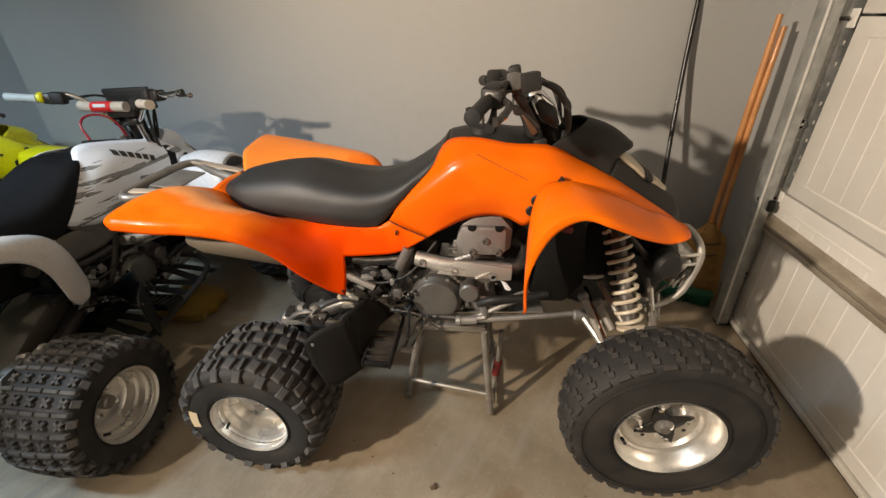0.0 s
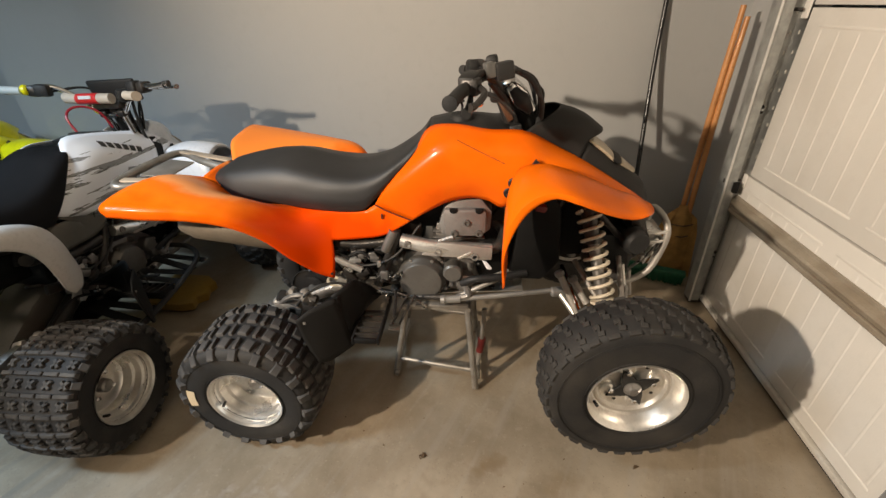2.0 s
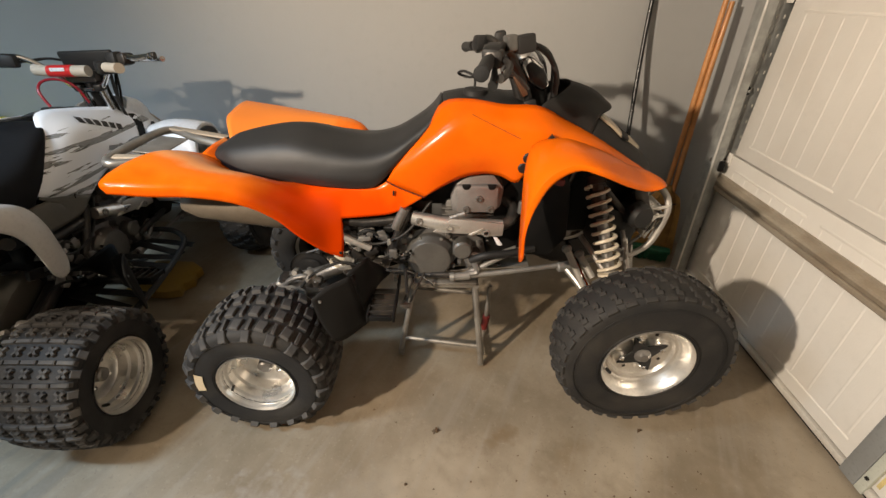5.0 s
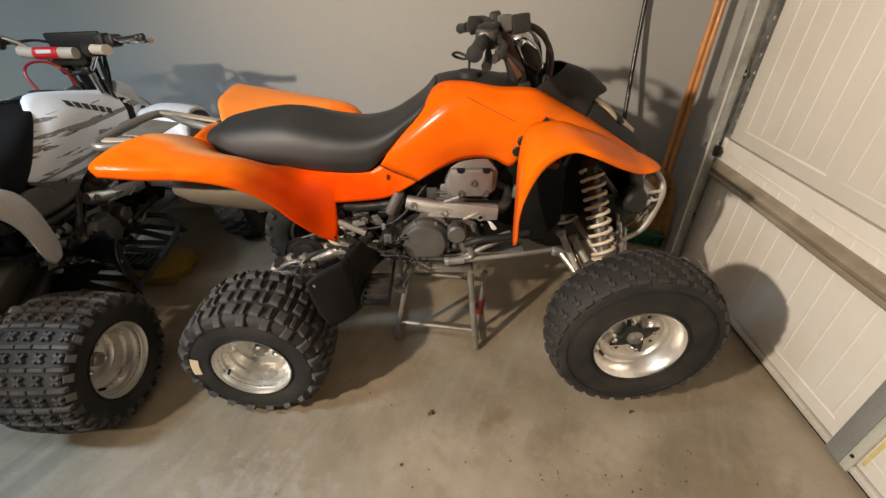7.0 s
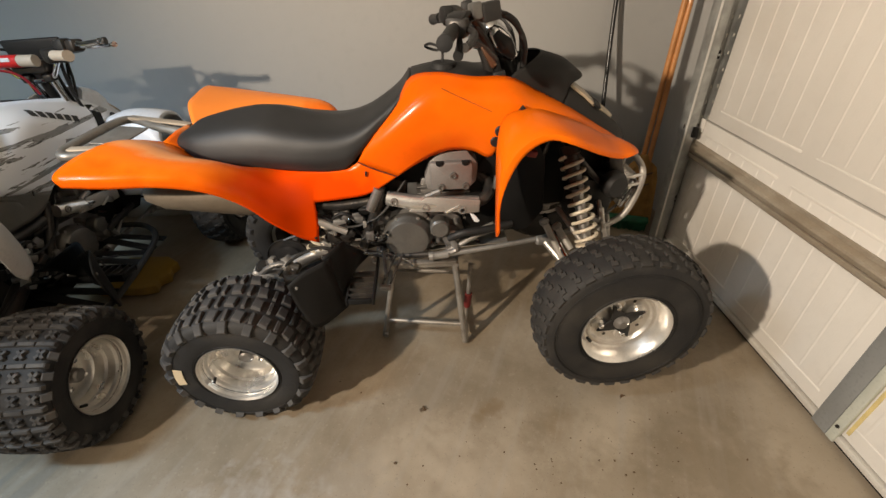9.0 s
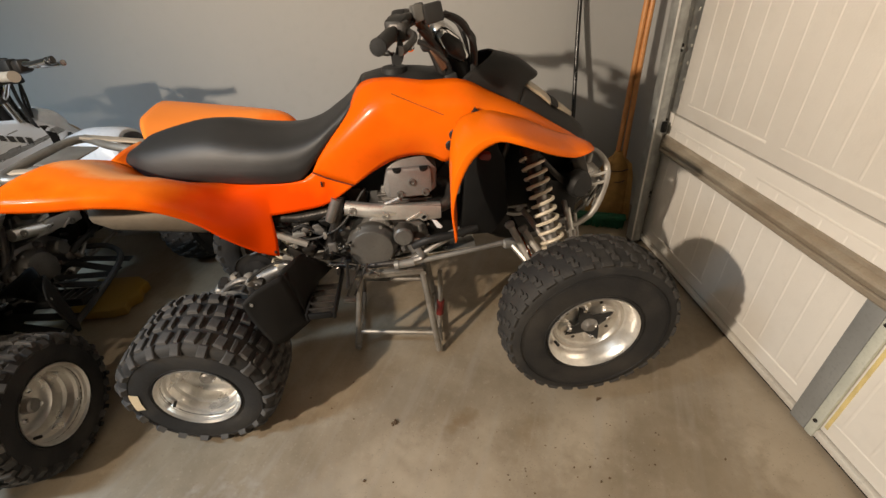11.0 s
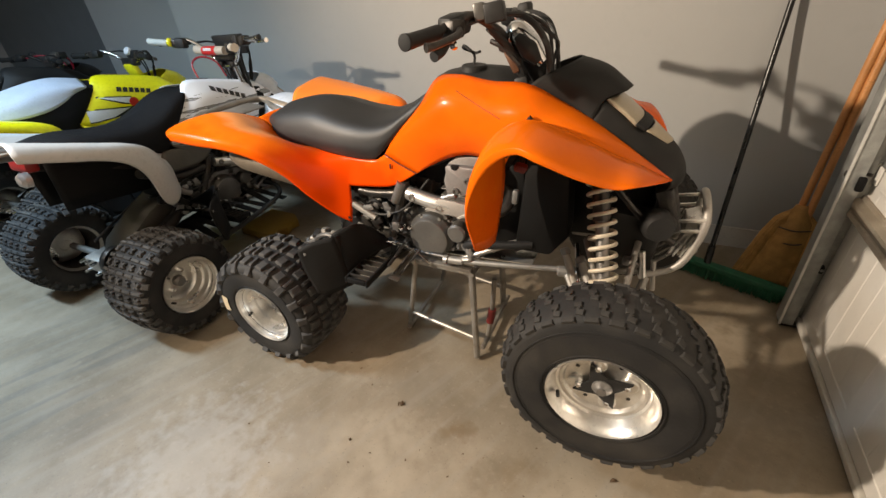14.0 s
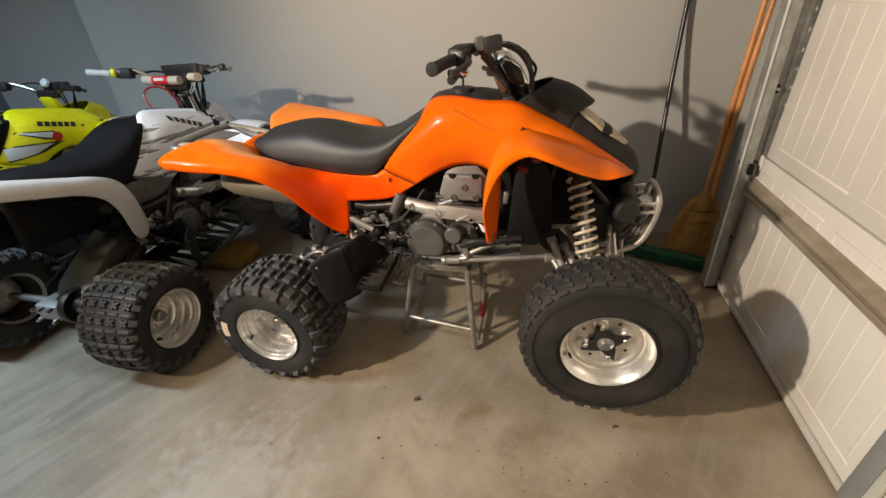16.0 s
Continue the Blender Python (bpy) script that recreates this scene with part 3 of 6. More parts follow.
def tube_fixture():
    root = thing("tube_light", "cool white batten tube light on the ceiling", "ceiling light", m=pose(-2.4, -0.85, 2.745, 0, 6, 0))
    part("housing", block((1.25, 0.24, 0.03), pose(0, 0, 0.004), 0.006), "white", root)
    for x in (-0.4, 0.4):
        part("bracket", rod_mesh((x, 0, 0.01), (x, 0, 0.058 + x * 0.105), 0.006, 8), "galv", root)
    return root


tube_fixture()

# ---------- quad bikes ----------


def W(*pts):
    """Places given in the orange quad's room coordinates, taken to a quad's own (rear axle on the floor, x ahead, y left)."""
    return [(x + 0.6, y - 0.52, z) for x, y, z in pts]


def w1(x, y, z):
    return (x + 0.6, y - 0.52, z)


def tyre_mesh(c, half, R, bead):
    """The turned carcass of a tyre round the y axis at c."""
    prof = [(-0.74, bead), (-0.93, bead + 0.006), (-1.0, bead + (R - bead) * 0.36), (-0.99, bead + (R - bead) * 0.66), (-0.90, R * (0.955 if half > 0.1 else 0.93)), (-0.6, R * (0.985 if half > 0.1 else 0.972)), (0, R)]
    prof += [(-a, r) for a, r in prof[-2::-1]]
    return lathe([(a * half, r) for a, r in catmull(prof, 33)], c, (0, 1, 0), 56)


def lug_mesh(ln, wd, lug, bm=None, m=None):
    """One tapered tread block, its foot at the origin, z outwards."""
    bm = bm or bmesh.new()
    vs = []
    for h, k in ((-0.006, 1.0), (lug * 0.8, 0.88), (lug, 0.74)):
        for u, v in ((-1, -1), (1, -1), (1, 1), (-1, 1)):
            q = Vector((u * ln / 2 * k, v * wd / 2 * k, h))
            vs.append(bm.verts.new(m @ q if m else q))
    for q in ((8, 9, 10, 11), (0, 1, 5, 4), (1, 2, 6, 5), (2, 3, 7, 6), (3, 0, 4, 7), (4, 5, 9, 8), (5, 6, 10, 9), (6, 7, 11, 10), (7, 4, 8, 11)):
        bm.faces.new([vs[i] for i in q])
    return bm


def lug_poses(c, half, R, bead, row):
    """The poses of a row of tread blocks (offset, count, length, width, phase, skew) on a tyre at c."""
    off, n, ln, wd, ph, skew = row
    k9, k6 = (0.955, 0.985) if half > 0.1 else (0.93, 0.972)
    crown = [(-0.99, bead + (R - bead) * 0.66), (-0.90, R * k9), (-0.6, R * k6), (0, R), (0.6, R * k6), (0.90, R * k9), (0.99, bead + (R - bead) * 0.66)]
    xs, rs = [q[0] for q in crown], [q[1] for q in crown]
    r0 = float(np.interp(off, xs, rs))
    r1 = float(np.interp(off + 0.03, xs, rs)) if abs(off) < 0.92 else r0 - math.copysign(0.02, off)
    slope = max(-1.2, min(1.2, (r1 - r0) / (0.03 * half)))
    side, out = Vector((0, 1, 0)), []
    for k in range(n):
        a = 2 * math.pi * (k + ph) / n
        radial, tang = Vector((math.cos(a), 0, math.sin(a))), Vector((-math.sin(a), 0, math.cos(a)))
        nrm, sd = (radial - side * slope).normalized(), (side + radial * slope).normalized()
        cs, sn = math.cos(skew), math.sin(skew)
        t2, s2 = tang * cs + sd * sn, sd * cs - tang * sn
        base = Vector(c) + radial * r0 + side * off * half
        out.append(Matrix(((t2.x, s2.x, nrm.x, base.x), (t2.y, s2.y, nrm.y, base.y), (t2.z, s2.z, nrm.z, base.z), (0, 0, 0, 1))))
    return out


REAR_ROWS = [(o, 19, 0.033, 0.044, p, k) for o, p, k in ((-0.68, 0, 0.15), (-0.23, 0.5, 0.08), (0.23, 0.5, -0.08), (0.68, 0.0, -0.15))]
REAR_ROWS += [(o, 19, 0.012, 0.050, p, 0) for o, p in ((-0.68, 0.5), (-0.23, 0.0), (0.23, 0.0), (0.68, 0.5))] + [(-0.93, 19, 0.028, 0.042, 0.5, 0), (0.93, 19, 0.028, 0.042, 0.5, 0)]
RAZR_ROWS = [(o, 22, 0.037, 0.011, 0.0, k) for o in (-0.80, -0.40, 0.0, 0.40, 0.80) for k in (0.72, -0.72)]
RAZR_ROWS += [(o, 22, 0.014, 0.053, 0.5, 0) for o in (-0.80, -0.40, 0.0, 0.40, 0.80)] + [(k * 0.95, 22, 0.026, 0.030, 0, 0) for k in (-1, 1)]
FRONT_ROWS = [(o, 30, 0.021, 0.017, p, k) for o, p, k in ((-0.67, 0.0, 0.14), (-0.42, 0.12, -0.14), (-0.13, 0.5, 0.14), (0.13, 0.62, -0.14), (0.42, 0.0, 0.14), (0.67, 0.12, -0.14))]
FRONT_ROWS += [(o, 30, 0.009, 0.014, p, 0.3) for o, p in ((-0.545, 0.06), (0.0, 0.56), (0.545, 0.06))] + [(k * 0.88, 30, 0.036, 0.014, 0.5, 0) for k in (-1, 1)]


def wheel(parent, name, c, side, rear, C, tape=False):
    """Tyre, dished aluminium rim, hub. side: -1 right, 1 left; c: the wheel's middle."""
    c = Vector(c)
    hw = 0.128 if rear else 0.083
    R, bead = (C.get("rear_r", 0.238), 0.122) if rear else (0.276, 0.134)
    wh = part(name, tyre_mesh(c, hw, R, bead), C["rubber"], parent, "knobbly black tyre on an aluminium rim")
    lug = 0.011 if rear else 0.0065
    rest = bmesh.new()
    for row in (C["rear_rows"] if rear else FRONT_ROWS):
        if C.get("near") and side < 0:
            me = finish("lug", lug_mesh(row[2], row[3], lug), M["lug_rubber" if rear else "front_rubber"], True, 20)
            for m in lug_poses(c, hw, R, bead, row):
                ob = new("tread_lug", me)
                ob.parent, ob.matrix_local = wh, m
        else:
            for m in lug_poses(c, hw, R, bead, row):
                lug_mesh(row[2], row[3], lug, rest, m)
    if rest.faces:
        tagged(part("tread", rest, "lug_rubber" if rear else "front_rubber", wh, "", True, 20), kind="stuff")
    for r, w in ((0.66, 0.002), (0.60, 0.0016), (0.12, 0.003)):
        rr = bead + (R - bead) * r
        yy = side * hw * (0.985 if r > 0.2 else 0.955)
        part("sidewall_ring", lathe([(-w, rr - w), (0, rr - w * 1.2), (side * w * 0.8, rr), (0, rr + w * 1.2), (-w, rr + w)], c + Vector((0, yy, 0)), (0, 1, 0), 56), C["rubber"], wh)
    o = -side  # along +y from the outer face inwards
    face = c + Vector((0, side * (hw * 0.97), 0))
    lip = bead + 0.008
    if rear:
        prof = [(0.016, lip - 0.012), (0.004, lip), (-0.002, lip - 0.001), (0.004, lip - 0.008), (0.03, lip - 0.014), (0.036, lip - 0.022), (0.06, lip - 0.025), (0.066, lip - 0.034), (0.098, lip - 0.038), (0.108, lip - 0.05), (0.112, 0.05), (0.108, 0.032), (0.1, 0.028), (0.1, 0)]
    else:
        prof = [(0.016, lip - 0.012), (0.004, lip), (-0.002, lip - 0.001), (0.004, lip - 0.008), (0.022, lip - 0.016), (0.045, lip - 0.022), (0.050, lip - 0.028), (0.047, lip - 0.033), (0.049, lip - 0.039), (0.060, lip - 0.044), (0.064, lip - 0.052), (0.064, 0.03), (0.064, 0)]
    rim = part("rim", lathe([(o * a, r) for a, r in prof], face, (0, 1, 0), 44), "alu", wh, "polished aluminium rim, scuffed")
    back = [(o * 0.02, lip - 0.012), (o * (hw * 1.55), lip - 0.012), (o * (hw * 1.6), lip), (o * (hw * 1.58), lip - 0.02), (o * 0.12, lip - 0.03)]
    part("barrel", lathe(back, face, (0, 1, 0), 32), "dark_metal", wh)
    part("inner_lip", lathe([(o * (hw * 1.56), lip - 0.014), (o * (hw * 1.66), lip - 0.002), (o * (hw * 1.68), lip - 0.006), (o * (hw * 1.60), lip - 0.02)], face, (0, 1, 0), 32), "satin", wh)
    if rear:
        part("hub_cap", lathe([(o * 0.1, 0.026), (o * 0.075, 0.024), (o * 0.07, 0.018), (o * 0.07, 0)], face, (0, 1, 0), 18), "cast", wh)
        for k in range(4):
            a = math.pi / 4 + k * math.pi / 2
            part("lug_nut", lathe([(o * 0.112, 0.009), (o * 0.094, 0.009), (o * 0.09, 0.005), (o * 0.09, 0)], face + Vector((math.cos(a) * 0.048, 0, math.sin(a) * 0.048)), (0, 1, 0), 6), "chrome", wh)
    else:
        star = []
        for k in range(16):
            a = math.pi / 4 + 2 * math.pi * k / 16
            r = (0.082, 0.047, 0.034, 0.047)[k % 4]
            star.append((math.cos(a) * r, math.sin(a) * r))
        st = prism(star, 0, o * 0.008, 0.002)
        shift(st, Matrix.Translation(face + Vector((0, o * 0.044, 0))) @ Matrix.Rotation(0.3, 4, "Y"))
        hub = part("hub", st, "black_plastic", wh, "black four-armed wheel hub")
        part("axle_nut", lathe([(o * 0.05, 0.026), (o * 0.04, 0.026), (o * 0.036, 0.02), (o * 0.03, 0.013), (o * 0.026, 0.013), (o * 0.026, 0)], face, (0, 1, 0), 18), "cast", wh)
        for k in range(4):
            a = 0.3 + k * math.pi / 2
            part("lug_nut", lathe([(o * 0.064, 0.010), (o * 0.046, 0.010), (o * 0.042, 0.006), (o * 0.042, 0)], face + Vector((math.cos(a) * 0.062, 0, math.sin(a) * 0.062)), (0, 1, 0), 6), "chrome", wh)
        for k in range(4):
            a = 0.3 + k * math.pi / 2
            part("rim_boss", lathe([(o * 0.066, 0.024), (o * 0.056, 0.023), (o * 0.053, 0.019), (o * 0.053, 0)], face + Vector((math.cos(a) * 0.068, 0, math.sin(a) * 0.068)), (0, 1, 0), 16), "alu", wh)
        for k in range(4):
            a = 0.3 + math.pi / 4 + k * math.pi / 2
            part("rim_hole", lathe([(o * 0.0635, 0.006), (o * 0.0625, 0.005), (o * 0.0628, 0)], face + Vector((math.cos(a) * 0.078, 0, math.sin(a) * 0.078)), (0, 1, 0), 12), "dark_metal", wh)
    a = -2.75
    part("valve", rod_mesh(face + Vector((math.cos(a), 0, math.sin(a))) * (lip - 0.024) + Vector((0, o * 0.03, 0)), face + Vector((math.cos(a), 0, math.sin(a))) * (lip - 0.030) + Vector((0, o * 0.008, 0)), 0.005, 8), "black_plastic", wh)
    if tape:
        bm = bmesh.new()
        rows = []
        for k in range(5):
            a = math.pi - 0.28 + 0.4 * k / 4
            rows.append([bm.verts.new(c + Vector((math.cos(a) * r, side * (hw * k2 + 0.0035), math.sin(a) * r))) for r, k2 in ((0.168, 1.0), (0.181, 1.0), (0.196, 0.994))])
        for p, q in zip(rows, rows[1:]):
            for j in range(2):
                bm.faces.new((p[j], p[j + 1], q[j + 1], q[j]))
        part("tape_mark", bm, "cream", wh, "strip of cream tape on the sidewall")
    return wh


def spring_mesh(a, b, r, wire, turns):
    a, b = Vector(a), Vector(b)
    d = (b - a).normalized()
    u = d.orthogonal().normalized()
    w = d.cross(u)
    n = int(turns * 14)
    return tube([a + (b - a) * (k / n) + (u * math.cos(2 * math.pi * turns * k / n) + w * math.sin(2 * math.pi * turns * k / n)) * r for k in range(n + 1)], wire, 6, n + 1)


def slant(x, z, w, h, sx=.3, fall=.10):
    """A leaning bar as an outline of (x, z)."""
    return [(x, z), (x + w, z - w * fall), (x + w + h * sx, z + h - w * fall), (x + h * sx, z + h)]


def disc(x, z, r, n=14, squash=1.0):
    return [(x + r * math.cos(6.2832 * k / n), z + squash * r * math.sin(6.2832 * k / n)) for k in range(n)]


GRAPHICS = {
    "white": [("brand_bar", slant(.0 + .031 * k, 1.046 - .0095 * k, .0235, .023, .3, .3), .0036, "decal_black") for k in range(6)]
    + [("badge", disc(.135, .925, .016), .0036, "decal_grey"), ("badge_bar", slant(.065, .922, .05, .02), .0036, "decal_grey"), ("badge", slant(.05, .872, .06, .024), .0036, "decal_grey"), ("badge", slant(.04, .900, .05, .010), .0036, "bright_red"), ("shroud_gap", [(.235, .86), (.262, 1.0), (.268, 1.05), (.305, 1.045), (.296, 1.0), (.275, .86)], .004, "void")],
    "yellow": [("brand_bar", slant(-.028 + .036 * k, 1.0 - .0042 * k, .027, .028), .0036, "decal_black") for k in range(6)]
    + [("flash_border", [(-0.185, 0.980), (0.045, 0.967), (0.075, 0.910), (-0.020, 0.923), (-0.010, 0.939)], .0032, "decal_black"), ("flash", [(-0.145, 0.971), (0.038, 0.960), (0.058, 0.919), (0.000, 0.929), (0.010, 0.945)], .0038, "decal_white"),
       ("flash_border", [(-0.230, 0.905), (0.100, 0.902), (-0.120, 0.873), (-0.040, 0.847), (-0.180, 0.823), (-0.230, 0.820)], .0032, "decal_black"), ("flash", [(-0.230, 0.897), (0.030, 0.895), (-0.145, 0.871), (-0.080, 0.847), (-0.180, 0.831), (-0.230, 0.828)], .0038, "decal_white"),
       ("red_badge", disc(.055, .93, .030), .0044, "bright_red"), ("tag_mark", [(0.205, 0.985), (0.235, 0.983), (0.225, 0.968)], .0036, "decal_black")],
}


def decal(tree, pts, lift):
    """A printed shape, laid on a side panel from outside."""
    t = bmesh.new()
    f = t.faces.new([t.verts.new((x + .6, -1.0, z)) for x, z in pts])
    bmesh.ops.triangulate(t, faces=t.faces[:])
    bmesh.ops.subdivide_edges(t, edges=t.edges[:], cuts=4, use_grid_fill=True)
    gone = []
    for v in t.verts:
        hit = tree.ray_cast(v.co, Vector((0, 1, 0)))
        if hit[0] is None:
            gone.append(v)
        else:
            v.co = hit[0] + Vector((0, -lift, lift * .25))
    bmesh.ops.delete(t, geom=gone, context="VERTS")
    return t if t.faces else None


FAR_FENDER = [
    W((-.78, .60, .893), (-.815, .68, .945), (-.818, .75, .960), (-.812, .83, .971), (-.805, .885, .966), (-.79, .92, .935), (-.785, .925, .895)),
    W((-.68, .61, .850), (-.69, .68, .910), (-.69, .75, .938), (-.685, .83, .952), (-.675, .89, .945), (-.665, .922, .912), (-.66, .928, .868)),
    W((-.58, .63, .820), (-.58, .69, .892), (-.575, .75, .928), (-.57, .82, .940), (-.565, .88, .928), (-.56, .90, .885), (-.555, .905, .84)),
    W((-.47, .65, .810), (-.46, .70, .880), (-.45, .75, .918), (-.445, .80, .929), (-.44, .85, .914), (-.44, .865, .870), (-.44, .868, .81)),
    W((-.39, .66, .800), (-.37, .70, .868), (-.36, .75, .908), (-.355, .79, .916), (-.35, .82, .900), (-.35, .83, .85), (-.355, .832, .77)),
    W((-.33, .665, .79), (-.315, .70, .850), (-.305, .74, .885), (-.30, .77, .890), (-.30, .79, .872), (-.30, .797, .80), (-.305, .80, .70)),
    W((-.295, .67, .78), (-.28, .70, .81), (-.27, .73, .835), (-.267, .755, .838), (-.267, .775, .81), (-.27, .782, .74), (-.28, .785, .66)),
]
SPORT_FENDER = [
    W((-.93, .20, .89), (-.935, .205, .92), (-.93, .24, .945), (-.92, .32, .95), (-.90, .40, .93), (-.86, .43, .91)),
    W((-.80, .20, .868), (-.80, .203, .90), (-.80, .235, .925), (-.795, .32, .925), (-.79, .38, .90), (-.77, .43, .88)),
    W((-.667, .205, .842), (-.66, .205, .875), (-.655, .235, .898), (-.655, .31, .90), (-.66, .37, .87), (-.67, .42, .83)),
    W((-.58, .21, .805), (-.565, .21, .85), (-.55, .237, .88), (-.55, .30, .88), (-.56, .36, .85), (-.58, .41, .815)),
    W((-.53, .215, .75), (-.495, .215, .80), (-.468, .24, .845), (-.465, .30, .85), (-.475, .35, .84), (-.49, .40, .81)),
    W((-.50, .22, .675), (-.455, .222, .72), (-.415, .25, .775), (-.405, .31, .79), (-.405, .35, .80), (-.41, .385, .80)),
    W((-.475, .23, .61), (-.43, .235, .635), (-.375, .27, .68), (-.355, .32, .71), (-.345, .35, .74), (-.35, .375, .79)),
    W((-.44, .24, .575), (-.40, .245, .59), (-.352, .285, .625), (-.33, .33, .66), (-.32, .355, .70), (-.31, .37, .78)),
]
SPORT_SEAT = [
    W((-.79, .45, .862), (-.80, .458, .880), (-.80, .48, .896), (-.80, .52, .902)),
    W((-.68, .41, .830), (-.685, .402, .865), (-.69, .432, .908), (-.69, .52, .928)),
    W((-.55, .385, .815), (-.55, .375, .855), (-.55, .402, .902), (-.55, .52, .924)),
    W((-.43, .375, .802), (-.425, .365, .85), (-.42, .395, .906), (-.415, .52, .931)),
    W((-.35, .370, .798), (-.335, .362, .86), (-.325, .390, .930), (-.315, .52, .960)),
    W((-.318, .370, .800), (-.275, .365, .88), (-.25, .390, .968), (-.232, .52, 1.004)),
    W((-.308, .372, .803), (-.235, .370, .90), (-.185, .400, 1.012), (-.162, .52, 1.045)),
    W((-.300, .376, .808), (-.21, .378, .925), (-.12, .412, 1.043), (-.062, .52, 1.057)),
    W((-.292, .400, .808), (-.20, .400, .92), (-.11, .430, 1.028), (-.052, .52, 1.040)),
]

TALL_SEAT = [
    SPORT_SEAT[0],
    W((-.68, .41, .83), (-.685, .40, .87), (-.69, .432, .93), (-.69, .52, .965)),
    W((-.55, .385, .815), (-.55, .375, .87), (-.545, .405, .965), (-.54, .52, 1.02)),
    W((-.43, .375, .80), (-.425, .365, .89), (-.415, .40, 1.01), (-.405, .52, 1.06)),
    W((-.36, .37, .79), (-.335, .362, .90), (-.315, .395, 1.03), (-.30, .52, 1.078)),
    W((-.335, .37, .785), (-.28, .365, .91), (-.235, .392, 1.035), (-.215, .52, 1.075)),
    W((-.32, .372, .79), (-.235, .37, .92), (-.17, .40, 1.03), (-.14, .52, 1.068)),
    SPORT_SEAT[7],
    SPORT_SEAT[8],
]


def quad(root, C, tilt=0.0, front_z=0.394):
    """One sport quad: C gives its colours; tilt: degrees the body is lower at the nose than the lifted one."""
    B = Matrix.Translation((0, 0, 0.25 - C.get("drop", 0))) @ Matrix.Rotation(radians(tilt), 4, "Y") @ Matrix.Translation((0, 0, -0.25))

    def bp(name, bm, mt, parent=None, label="", thick=0.0, angle=35):
        return part(name, shift(bm, B), mt, parent or root, label, thick=thick, angle=angle)

    body, dark = C["body"], "black_plastic"
    # -- plastics --
    rear = [
        W((-.905, .112, .893), (-.914, .116, .925), (-.897, .20, .944), (-.868, .30, .946), (-.838, .37, .926), (-.80, .43, .896)),
        W((-.80, .117, .882), (-.803, .121, .918), (-.795, .20, .934), (-.785, .30, .930), (-.775, .37, .905), (-.755, .44, .865)),
        W((-.68, .133, .872), (-.68, .138, .905), (-.68, .21, .914), (-.685, .29, .900), (-.69, .36, .865), (-.69, .42, .824)),
        W((-.575, .160, .838), (-.57, .168, .870), (-.57, .23, .885), (-.575, .29, .875), (-.58, .34, .845), (-.585, .39, .815)),
        W((-.505, .208, .765), (-.495, .218, .800), (-.49, .26, .830), (-.49, .30, .835), (-.49, .34, .828), (-.49, .385, .812)),
        W((-.455, .255, .670), (-.44, .263, .715), (-.43, .29, .765), (-.425, .315, .785), (-.42, .34, .797), (-.41, .375, .805)),
        W((-.400, .308, .582), (-.385, .315, .64), (-.375, .325, .70), (-.37, .337, .745), (-.36, .352, .778), (-.35, .368, .800)),
        W((-.345, .335, .540), (-.336, .34, .60), (-.333, .347, .66), (-.332, .351, .70), (-.32, .358, .755), (-.29, .368, .798)),
    ]
    side = [
        W((-.368, .357, .690), (-.366, .359, .73), (-.355, .364, .77), (-.33, .373, .798)),
        W((-.24, .354, .700), (-.235, .357, .735), (-.225, .362, .77), (-.215, .369, .800)),
        W((-.145, .357, .715), (-.14, .360, .745), (-.15, .363, .775), (-.19, .369, .812)),
        W((-.048, .360, .770), (-.072, .361, .781), (-.112, .364, .796), (-.172, .369, .824)),
    ]
    if C.get("sport"):
        rear = SPORT_FENDER
    bm = loft(rear, 40, 22, None, not C.get("loose_fender"))
    if C.get("loose_fender"):
        # the far fender has worked loose and sits higher and further forward
        loft(FAR_FENDER, 40, 22, bm)
    if not C.get("sport"):
        # the flap runs on into the panel under the seat
        edge = catmull(rear[-1], 22)
        edge = edge[edge[:, 2] > .685]
        grow = np.array([edge] + [catmull(q, len(edge)) for q in side[1:]])
        grow = np.stack([catmull(grow[:, k], 14) for k in range(len(edge))], 1)
        loft(list(grow), 14, len(edge), bm, True)
    # tail piece across the back, under the seat's end
    loft([W((-.80, .43, .896), (-.80, .475, .90), (-.80, .52, .902)), W((-.755, .44, .865), (-.755, .48, .872), (-.755, .52, .874)), W((-.66, .42, .815), (-.66, .47, .82), (-.66, .52, .82))], 8, 7, bm, True)
    fender = bp("rear_fender", bm, C.get("fender", body), None, C.get("fender_label", ""), 0.004)
    # Near-black liner deepens the shade under the fender.
    liner = [[(x, y + .02, z - .016) for x, y, z in s[2:]] + [(s[-1][0], -.085, .78), (s[-1][0] + .02, -.07, .62)] for s in rear[1:6]]
    bp("fender_shade_liner", loft(liner, 16, 16, None, True), "void", fender, "black inner fender liner, added to deepen the shade under the fender", 0.003)
    back = C.get("seat_back", 0)
    if C.get("sport"):
        side[-1] = W((-.068, .360, .770), (-.112, .361, .781), (-.172, .364, .796), (-.272, .369, .824))
        side[-2] = [(x - .03 * k, y, z) for k, (x, y, z) in enumerate(side[-2])]
        for s in (1, -1):
            pm = loft(side, 14, 10)
            bp("rear_side_panel", shift(pm, Matrix.Diagonal((1, -1, 1, 1))) if s < 0 else pm, C.get("lower", C.get("panel", body)), None, "", 0.004)
    # slots and screws in the side
    for x, z, r in ((-.148, .787, .0), (-.352, .562, .007)):
        if r:
            bp("fender_screw", lathe([(0, r), (-.003, r * .8), (-.004, 0)], w1(x, .332, z), (0, 1, 0), 10), dark, fender)
        else:
            bp("fender_slot", block((.006, .004, .019), pose(*w1(x, .3565, z), 0, 6, 0), .002), dark, fender)
